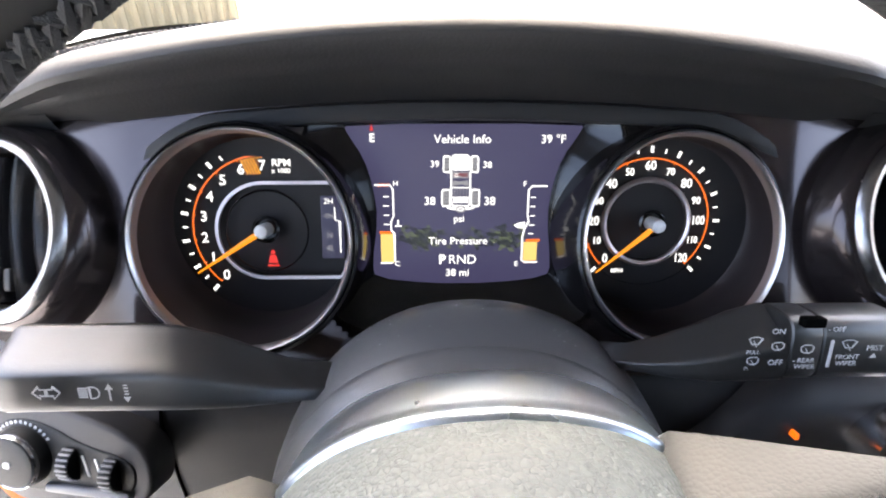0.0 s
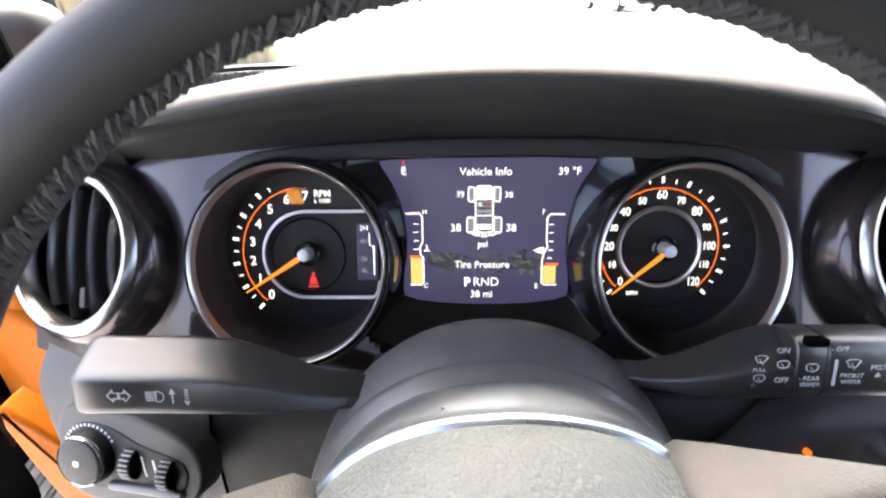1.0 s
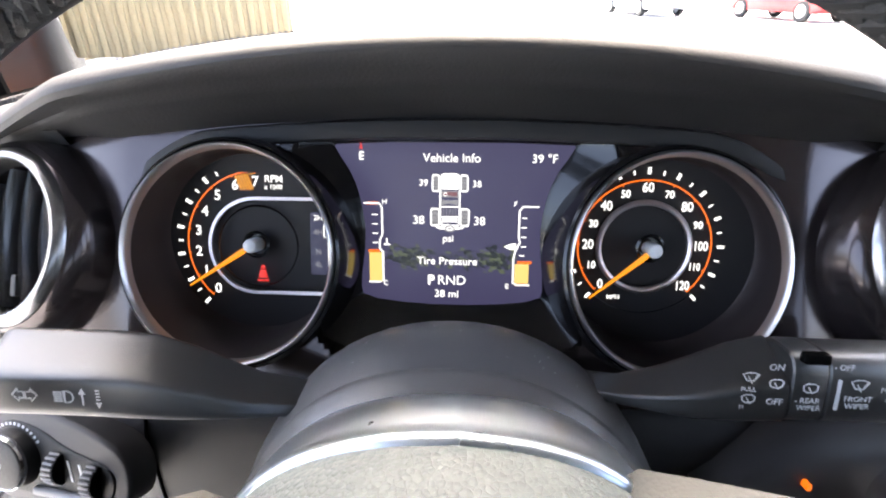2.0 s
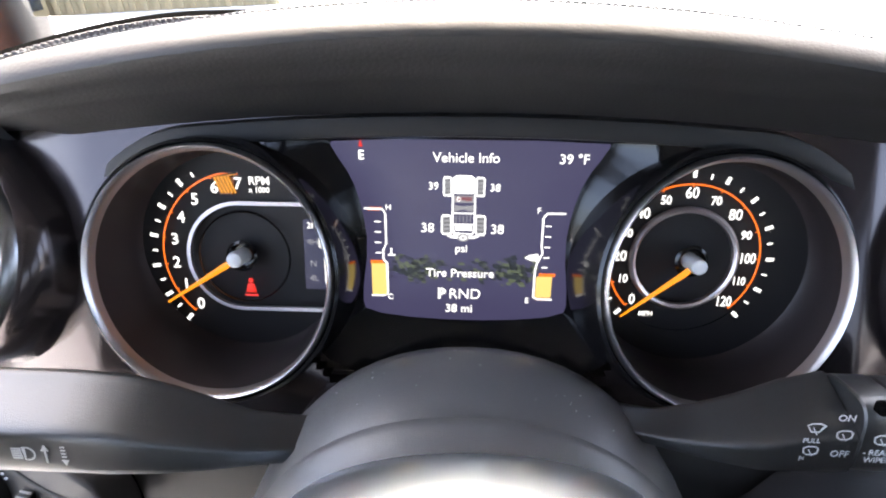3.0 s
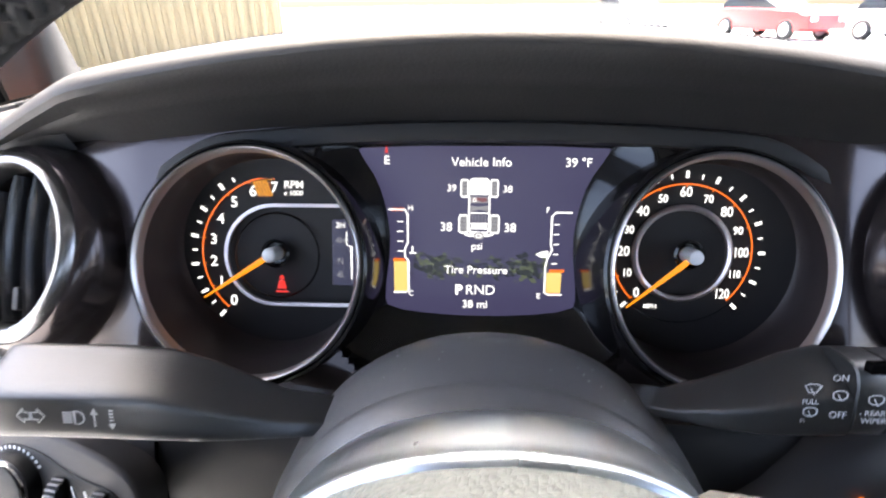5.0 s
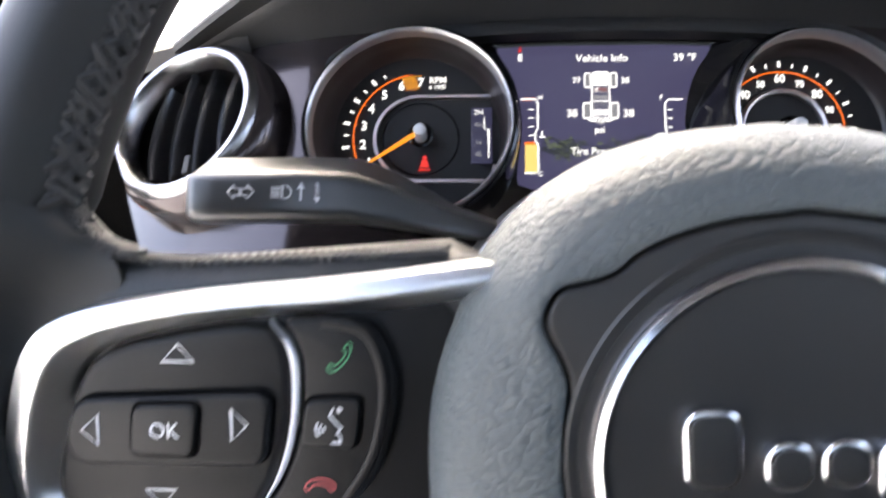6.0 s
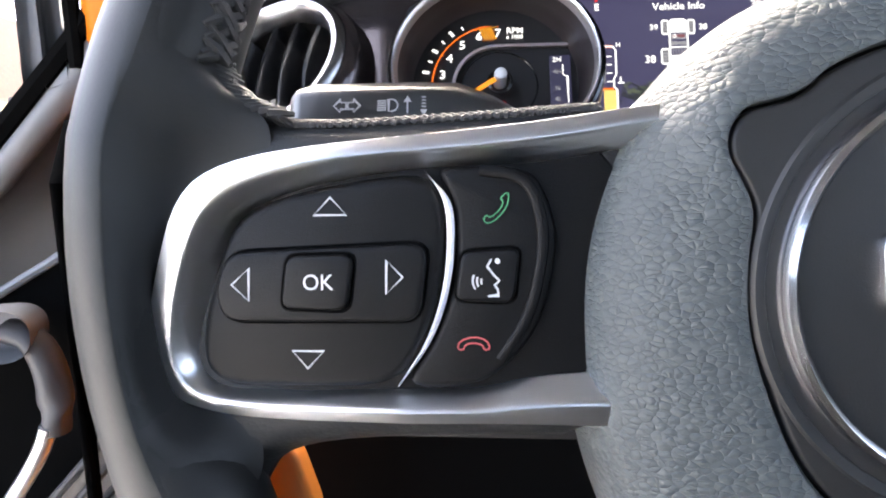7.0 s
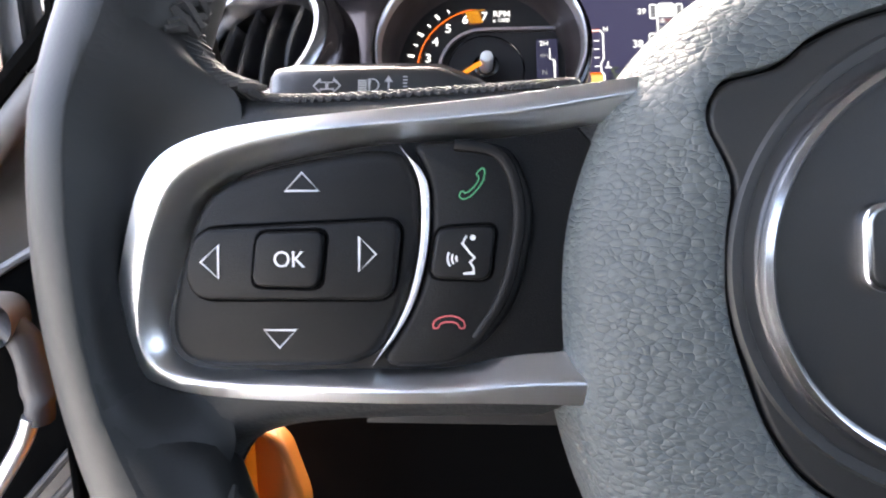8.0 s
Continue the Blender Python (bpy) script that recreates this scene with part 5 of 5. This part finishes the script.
def spoke_side(sx):
    """One horizontal spoke: leather-covered body, silver trim loop and switch unit."""
    turn = pose(0, 0, 0, 0, 0, 15.0 if sx > 0 else 0.0)     # the wheel stands a few degrees turned to the left
    DZ = 0.0024

    def mx(p):
        return [(-sx * x, y) for x, y in p]
    body = smooth_loop(mx([(-0.050, 0.0410), (-0.100, 0.0385), (-0.138, 0.0370), (-0.150, 0.0400), (-0.158, 0.050), (-0.172, 0.066), (-0.183, 0.050), (-0.186, 0.0), (-0.183, -0.045), (-0.168, -0.075), (-0.156, -0.068), (-0.149, -0.050), (-0.143, -0.042), (-0.120, -0.0385), (-0.050, -0.037)]), 2)
    sp = part("spoke", slab(body, -0.036, -0.0010, 0.010, steps=5), M_SPOKE, wheel, "leather covered spoke", m=turn)
    for v in sp.data.vertices:                            # thinner towards the rim
        if v.co.z < -0.030:
            v.co.z += 0.026 * min(1.0, max(0.0, (abs(v.co.x) - 0.07) / 0.06))
    edge = smooth_loop(mx([(-0.070, 0.0405), (-0.100, 0.0388), (-0.138, 0.0373), (-0.150, 0.0402), (-0.157, 0.0475)]), 3, False)
    for k in range(len(edge) * 2 - 2):                   # laced seam along the spoke's upper edge
        f = k / 2 - k // 2
        x, y = (p * (1 - f) + q * f for p, q in zip(edge[k // 2], edge[k // 2 + 1]))
        part("stitch", join(*[sweep([(x - 0.0016, y - 0.0012 + 0.0008 * s, -0.0062 - 0.0009 * s), (x, y - 0.0012, -0.0056), (x + 0.0016, y - 0.0012 - 0.0008 * s, -0.0062 + 0.0009 * s)], 0.0008, 6) for s in (-1, 1)]), M_STITCH, sp)
    for k in range(26):                                  # puckered leather drawn up by the lacing
        x = 0.074 + 0.0028 * k
        i = max(q for q in range(len(edge) - 1) if abs(edge[q][0]) <= x)
        f = (x - abs(edge[i][0])) / (abs(edge[i + 1][0]) - abs(edge[i][0]))
        y = edge[i][1] * (1 - f) + edge[i + 1][1] * f
        x *= -sx
        part("stitch", join(*[sweep([(x + 0.0019 * s, y - 0.0008, -0.0105), (x + 0.0006 * s, y + 0.0003, -0.0130), (x - 0.0006 * s, y + 0.0005, -0.0160), (x - 0.0019 * s, y - 0.0006, -0.0195)], [0.0007, 0.0016, 0.0016, 0.0007], 6) for s in (-1, 1)]), M_STITCH, sp)
    lace = smooth_loop(mx([(-0.1590, 0.064), (-0.1580, 0.056), (-0.1558, 0.0480), (-0.1515, 0.0425), (-0.1470, 0.0398), (-0.1420, 0.0384)]), 2, False)
    steps = [sum(math.dist(lace[q], lace[q + 1]) for q in range(k)) for k in range(len(lace))]
    knots = random.Random(3)
    for k in range(19):                                  # the lacing turns from the rim onto the spoke
        want = steps[-1] * (k + 0.5 + knots.uniform(-0.25, 0.25)) / 19
        q = max(i for i in range(len(steps) - 1) if steps[i] <= want)
        f = (want - steps[q]) / (steps[q + 1] - steps[q])
        c0, tn = Vector(lace[q]).lerp(Vector(lace[q + 1]), f), (Vector(lace[q + 1]) - Vector(lace[q])).normalized()
        side = Vector((-tn.y, tn.x)) * (-sx)
        wide = (0.0040 - 0.0026 * k / 19) * knots.uniform(0.8, 1.15)
        crossing = []
        for s in (-1, 1):
            p0, p1 = c0 - tn * 0.0030 + side * wide * s, c0 + tn * 0.0030 - side * wide * s
            crossing.append(sweep([(p0.x, p0.y, -0.0050), (*(p0 * 0.65 + p1 * 0.35), -0.0024 - 0.0006 * s), (*(p0 * 0.35 + p1 * 0.65), -0.0028), (p1.x, p1.y, -0.0050)], [0.0006, 0.0013, 0.0012, 0.0006], 6))
        part("stitch", join(*crossing), M_STITCH, sp)
    horn = smooth_loop(mx([(-0.1600, 0.030), (-0.1630, 0.045), (-0.1655, 0.060), (-0.1700, 0.076), (-0.178, 0.086), (-0.184, 0.070), (-0.186, 0.030), (-0.176, 0.010), (-0.165, 0.015)]), 2)
    part("rear_cover", slab(horn, -0.036, -0.008, 0.004), M_BLACK, sp, "black plastic rear cover")
    if sx < 0:                                           # leather drawn in one hollow from the rim down to the trim
        rows = []
        for y, ex, ey in ((0.064, -0.1580, 0.0545), (0.056, -0.1530, 0.0440), (0.048, -0.1450, 0.0372), (0.040, -0.1440, 0.0300), (0.030, -0.1500, 0.0235), (0.020, -0.1575, 0.0165), (0.006, -0.1640, 0.0), (-0.008, -0.1675, -0.0140), (-0.020, -0.1655, -0.0222), (-0.030, -0.1600, -0.0268), (-0.040, -0.1500, -0.0330), (-0.050, -0.1465, -0.0420), (-0.060, -0.1510, -0.0545)):
            a = math.pi - math.asin((y - CY) / RY)
            p0, q0 = Vector(on_rim(a, 1.75, 0.0002)), Vector(on_rim(a, 1.95, 0.0002))
            p3 = Vector((ex, ey, -0.0014))
            reach = (p3 - p0).length * 0.42
            p1 = p0 + (q0 - p0).normalized() * reach
            p2 = p3 + Vector((p0.x - p3.x, p0.y - p3.y, 0.002)).normalized() * reach
            rows.append([p0 * (1 - t) ** 3 + p1 * 3 * t * (1 - t) ** 2 + p2 * 3 * t * t * (1 - t) + p3 * t ** 3 for t in [i / 10 for i in range(11)]])
        fine = []
        for i in range(len(rows) - 1):                   # closer rows, eased from one to the next
            before, after = rows[max(i - 1, 0)], rows[min(i + 2, len(rows) - 1)]
            for f in (0.0, 0.25, 0.5, 0.75):
                fine.append([tuple(0.5 * (2 * b + (c - a) * f + (2 * a - 5 * b + 4 * c - d) * f * f + (3 * b - a - 3 * c + d) * f ** 3)) for a, b, c, d in zip(before, rows[i], rows[i + 1], after)])
        fine.append([tuple(p) for p in rows[-1]])
        part("leather_hollow", grid(fine), M_CREASED, sp, "wrinkled leather between rim and trim")
    outer = [(-0.042, 0.0398), (-0.060, 0.0378), (-0.0898, 0.0340), (-0.131, 0.0304), (-0.1525, 0.0268), (-0.1630, 0.0196), (-0.1690, 0.0022), (-0.1728, -0.0150), (-0.1704, -0.0240), (-0.1626, -0.0293), (-0.1470, -0.0314), (-0.112, -0.0312), (-0.0930, -0.0308), (-0.0830, -0.0310), (-0.060, -0.0312), (-0.042, -0.0313)]
    inner = [(-0.042, 0.0332), (-0.060, 0.0300), (-0.0822, 0.0258), (-0.1095, 0.0256), (-0.1324, 0.0219), (-0.1455, 0.0183), (-0.1530, 0.0122), (-0.1580, -0.0035), (-0.1606, -0.0165), (-0.1570, -0.0226), (-0.1493, -0.0245), (-0.115, -0.0244), (-0.0950, -0.0240), (-0.0840, -0.0205), (-0.060, -0.0192), (-0.042, -0.0190)]
    o, n = smooth_loop(mx(outer), 2, False), smooth_loop(mx(inner), 2, False)
    rows = []
    for (ox, oy), (nx, ny) in zip(o, n):
        rows.append([(ox * (1 - t) + nx * t, oy * (1 - t) + ny * t, z + 0.10 * oy * min(1.0, max(0.0, (abs(ox) - 0.11) / 0.05))) for t, z in ((0.0, -0.004), (0.012, 0.0016), (0.03, 0.0034), (0.06, 0.0042), (0.25, 0.0049), (0.46, 0.0056), (0.52, 0.0055), (0.58, 0.0050), (0.66, 0.0040), (0.80, 0.0020), (0.97, 0.0002), (1.0, -0.004))])
    part("trim", grid(rows), M_SILVER, sp, "satin silver spoke trim")
    part("switch_base", slab(smooth_loop(mx([(-0.060, 0.033), (-0.110, 0.028), (-0.150, 0.020), (-0.162, -0.015), (-0.150, -0.027), (-0.060, -0.027)]), 1), -0.008, -0.0004, 0.001), M_SWITCH, sp)
    arc = [(-0.1085, 0.0246), (-0.1046, 0.0190), (-0.1034, 0.0123), (-0.1042, -0.0003), (-0.1078, -0.0125), (-0.1148, -0.0234)]
    five = smooth_loop(mx(arc + [(-0.1340, -0.0236), (-0.1492, -0.0237), (-0.1562, -0.0222), (-0.1595, -0.0160), (-0.1572, -0.0035), (-0.1524, 0.0118), (-0.1453, 0.0176), (-0.1322, 0.0211)]), 2)
    pad = part("switch_pad", slab(five, -0.004, 0.0002 + DZ, 0.0022, steps=4), M_SWITCH, sp, "black four-way switch pad")
    rk = rpoly(mx([(-0.1070, 0.0088), (-0.1515, 0.0068), (-0.1548, -0.0020), (-0.1522, -0.0086), (-0.1090, -0.0084)]), 0.0042)
    part("rocker_gap", slab(inset(ccw(rk), -0.0006), 0.0, 0.0006 + DZ, 0.0001), M_BLACK, pad)
    part("rocker", slab(rk, 0.0, 0.0026 + DZ, 0.0012, steps=4), M_SWITCH, pad)
    part("button_gap", slab(rpoly(mx([(-0.1384, 0.0067), (-0.1222, 0.0071), (-0.1237, -0.0065), (-0.1398, -0.0061)]), 0.0030), 0.0020 + DZ, 0.0027 + DZ, 0.0001), M_BLACK, pad)
    ok = part("button", slab(rpoly(mx([(-0.1377, 0.0060), (-0.1229, 0.0064), (-0.1244, -0.0058), (-0.1391, -0.0054)]), 0.0027), 0.0015 + DZ, 0.0038 + DZ, 0.0009, steps=4), M_SWITCH, pad, "square push button")
    zt = 0.00025 + DZ
    wt = 0.00032
    part("symbol", stroke(mx([(-0.1288, 0.0188), (-0.1325, 0.0149), (-0.1252, 0.0149)]), wt, zt), M_ICON, pad)
    part("symbol", stroke(mx([(-0.1343, -0.0192), (-0.1306, -0.0153), (-0.1377, -0.0153)]), wt, zt), M_ICON, pad)
    part("symbol", stroke(mx([(-0.1503, -0.0003), (-0.1464, 0.0033), (-0.1465, -0.0038)]), wt, 0.0026 + DZ), M_ICON, pad)
    part("symbol", stroke(mx([(-0.1125, 0.0014), (-0.1160, 0.0050), (-0.1161, -0.0022)]), wt, 0.0026 + DZ), M_ICON, pad)
    if sx > 0:
        return sp
    text("OK", 0.0049, -0.1307, 0.0002, 0.0038 + DZ, M_ICON, ok, sx=0.95)
    # silver crescent between the two switch groups
    cres = []
    for (x, y), (x2, y2) in zip(smooth_loop([(x + 0.0006, y) for x, y in arc], 2, False), smooth_loop([(-0.1068, 0.0230), (-0.1022, 0.0185), (-0.1012, 0.0123), (-0.1020, -0.0003), (-0.1060, -0.0128), (-0.1142, -0.0234)], 2, False)):
        cres.append([(x, y, -0.002), (x, y, 0.0002 + DZ), ((x + x2) / 2, (y + y2) / 2, 0.0011 + DZ), (x2, y2, 0.0007 + DZ), (x2, y2, -0.002)])
    part("crescent", grid(cres), M_SATIN, sp, "silver crescent strip")
    ph = smooth_loop([(-0.1060, 0.0250), (-0.0960, 0.0256), (-0.0880, 0.0252), (-0.0828, 0.0228), (-0.0790, 0.0121), (-0.0794, 0.0046), (-0.0824, -0.0091), (-0.0905, -0.0195), (-0.0985, -0.0234), (-0.1138, -0.0236), (-0.1060, -0.0128), (-0.1016, -0.0003), (-0.1010, 0.0123), (-0.1020, 0.0185)], 2)
    pp = part("phone_pad", slab(ph, -0.004, DZ, 0.0018, steps=4), M_SWITCH, sp, "black phone switch pad")
    rim_pts = smooth_loop([(-0.0960, 0.0244, 0.0004), (-0.0885, 0.0236, 0.0006), (-0.0846, 0.0205, 0.0006), (-0.0822, 0.0121, 0.0004), (-0.0826, 0.0046, 0.0002), (-0.0852, -0.0075, 0.0), (-0.0915, -0.0170, -0.0004)], 2, False)
    part("ridge", sweep([(x, y, z + DZ) for x, y, z in rim_pts], 0.0013, 10, flat=0.6), M_SWITCH, pp)
    vb = rpoly([(-0.0998, 0.0068), (-0.0872, 0.0076), (-0.0886, -0.0044), (-0.1014, -0.0038)], 0.0026)
    part("button_gap", slab(rpoly([(-0.1004, 0.0074), (-0.0866, 0.0082), (-0.0880, -0.0050), (-0.1020, -0.0044)], 0.0030), -0.0002 + DZ, 0.00025 + DZ, 0.0001), M_BLACK, pp)
    vbtn = part("voice_button", slab(vb, -0.001, 0.0016 + DZ, 0.0008, steps=4), M_SWITCH, pp, "square voice button")
    zv = 0.0016 + DZ
    part("symbol", stroke([(-0.0935, 0.0052), (-0.0944, 0.0036), (-0.0930, 0.0018), (-0.0918, 0.0006), (-0.0928, -0.0004), (-0.0921, -0.0014), (-0.0920, -0.0026), (-0.0942, -0.0028)], 0.0004, zv, False), M_ICON, vbtn)
    part("symbol", lathe([(0.0, zv + 0.0002), (0.0006, zv + 0.0002), (0.0006, zv)], -0.0922, 0.0048, 12), M_ICON, vbtn)
    for k, r in enumerate((0.0012, 0.0021, 0.0030)):
        part("symbol", stroke(arc_pts((-0.0945, 0.0005), r, 155, 215, 6), 0.0004, zv, False), M_ICON, vbtn)
    part("symbol", stroke(smooth_loop([(-0.0952, 0.0134), (-0.0946, 0.0148), (-0.0936, 0.0140), (-0.0914, 0.0160), (-0.0908, 0.0176), (-0.0916, 0.0182), (-0.0902, 0.0196), (-0.0896, 0.0190), (-0.0900, 0.0165), (-0.0922, 0.0138), (-0.0940, 0.0128)], 1), 0.00026, 0.0001 + DZ), M_GREEN, pp, "green answer symbol")
    part("symbol", stroke(smooth_loop([(-0.1009, -0.0146), (-0.1004, -0.0128), (-0.0973, -0.0118), (-0.0944, -0.0126), (-0.0937, -0.0145), (-0.0950, -0.0148), (-0.0954, -0.0136), (-0.0973, -0.0132), (-0.0992, -0.0136), (-0.0996, -0.0148)], 1), 0.00030, 0.0001 + DZ), M_RED, pp, "red hang-up symbol")
    return sp


spoke_side(-1)
spoke_side(1)
low_spoke = smooth_loop([(-0.045, -0.05), (0.045, -0.05), (0.036, -0.10), (0.048, -0.172), (-0.048, -0.172), (-0.036, -0.10)], 2)
part("lower_spoke", slab(low_spoke, -0.018, 0.002, 0.008), M_SILVER, wheel, "silver lower spoke")

# airbag cover: a broad soft cushion
cover = [(0.0, 0.0682), (0.022, 0.0664), (0.042, 0.0595), (0.057, 0.0475), (0.067, 0.0310), (0.0735, 0.0120), (0.0750, -0.0060), (0.0735, -0.030), (0.0690, -0.050), (0.060, -0.072), (0.044, -0.088), (0.020, -0.095), (0.0, -0.096)]
half = smooth_loop(cover, 2, False)
loop = ccw(half + [(-x, y) for x, y in half[::-1][1:-1]])
ear = [(0.0, 0.0490), (0.018, 0.0468), (0.0312, 0.0415), (0.0355, 0.0368), (0.0410, 0.0352), (0.0470, 0.0340), (0.0503, 0.0268), (0.0458, 0.0190), (0.0440, 0.0140), (0.0452, 0.0050), (0.0450, -0.006), (0.0426, -0.0165), (0.0350, -0.036), (0.022, -0.0475), (0.0, -0.0515)]
eh = smooth_loop(ear, 2, False)
eloop = ccw(eh + [(-x, y) for x, y in eh[::-1][1:-1]])


def reach(lp, a):
    """How far a loop lies from the middle in the direction a."""
    dx, dy = math.cos(a), math.sin(a)
    best = 0.0
    for i in range(len(lp)):
        (x1, y1), (x2, y2) = lp[i - 1], lp[i]
        c1, c2 = dx * y1 - dy * x1, dx * y2 - dy * x2
        if (c1 <= 0 < c2) or (c2 <= 0 < c1):
            t = c1 / (c1 - c2)
            best = max(best, dx * (x1 + (x2 - x1) * t) + dy * (y1 + (y2 - y1) * t))
    return best


def drift(a, z):
    """The back of the cushion sits a little off the middle, towards the ignition."""
    return 0.007 * max(0.0, math.sin(a)) * min(1.0, max(0.0, (0.004 - z) / 0.03))


fine_ear = smooth_loop(eloop, 1)
rows = []
for i in range(len(fine_ear)):
    ex, ey = fine_ear[i]
    a, re = math.atan2(ey, ex), math.hypot(ex, ey) * 1.004
    ro = reach(loop, a)
    pts = [(ro * 0.960, -0.034), (ro * 0.985, -0.030), (ro, -0.020), (ro, -0.010), (ro * 0.985, -0.002), (ro * 0.955, 0.0035), (ro * 0.91, 0.0080)]
    r5 = ro * 0.91
    for t, z in ((0.30, 0.0115), (0.55, 0.0135), (0.78, 0.0146), (0.92, 0.0147), (0.975, 0.0144), (0.995, 0.0134), (1.0, 0.0110)):
        pts.append((r5 + (re - r5) * t, z))
    rows.append([(r * math.cos(a) + drift(a, z), r * math.sin(a), z) for r, z in pts])
airbag = part("airbag_cover", grid(rows, close_v=True), M_AIRBAG, wheel, "pebbled grey airbag cover")
rows = []
for i in range(121):                                     # bright lip, then a broad mirror collar running back to the column
    a = radians(8 + 164 * i / 120)
    ro = reach(loop, a)
    rows.append([(r * ro * math.cos(a) + drift(a, z), r * ro * math.sin(a), z) for r, z in ((0.97, -0.0300), (0.992, -0.0308), (1.002, -0.0322), (1.004, -0.0338), (0.996, -0.0354), (0.980, -0.0368), (0.978, -0.0400), (0.968, -0.0450), (0.955, -0.0490), (0.938, -0.0530), (0.905, -0.0580), (0.84, -0.0610))])
part("mirror_collar", grid(rows), M_COLLAR, wheel, "mirror chrome collar behind the airbag cover")
part("groove", grid([[(x * k, y * k, z) for x, y in eloop] for k, z in ((1.012, 0.0110), (0.985, 0.0110))], close_u=True), M_BLACK, airbag, "dark parting groove")
part("centre_plate", slab(inset(eloop, 0.0006), 0.006, 0.0138, 0.0010, steps=4), M_BADGE, airbag, "smooth black centre plate")
# shallow recess and the round badge
part("recess_ring", lathe([(0.0452, 0.0137), (0.0445, 0.0145), (0.0425, 0.0140), (0.0415, 0.0125)], 0, 0.0005, 96), M_BADGE, airbag)
badge = part("badge", lathe([(0.0, 0.0150), (0.030, 0.0150), (0.0372, 0.0148), (0.0376, 0.0140)], 0, 0.0005, 96), M_BADGE, airbag, "round black badge disc")
part("badge_ring", lathe([(0.0368, 0.0140), (0.0373, 0.0157), (0.0383, 0.0165), (0.0394, 0.0160), (0.0401, 0.0146), (0.0404, 0.0125)], 0, 0.0005, 128), M_CHROME, airbag, "satin chrome badge ring")
for x, w, h, y in ((-0.0172, 0.0110, 0.0165, 0.0045), (-0.0030, 0.0092, 0.0100, 0.0005), (0.0075, 0.0092, 0.0100, 0.0005), (0.0180, 0.0092, 0.0135, -0.0012)):
    e = part("emblem_shape", slab(rrect(x, y, w, h, 0.0040), 0.0148, 0.0172, 0.0008, steps=3), M_CHROME, badge, "raised chrome emblem shape", m=pose(0, 0, 0, 0, 0, 4))
    part("emblem_inset", slab(rrect(x, y, w - 0.0026, h - 0.0026, 0.0028), 0.0171, 0.0174, 0.0001), M_BADGE, e)
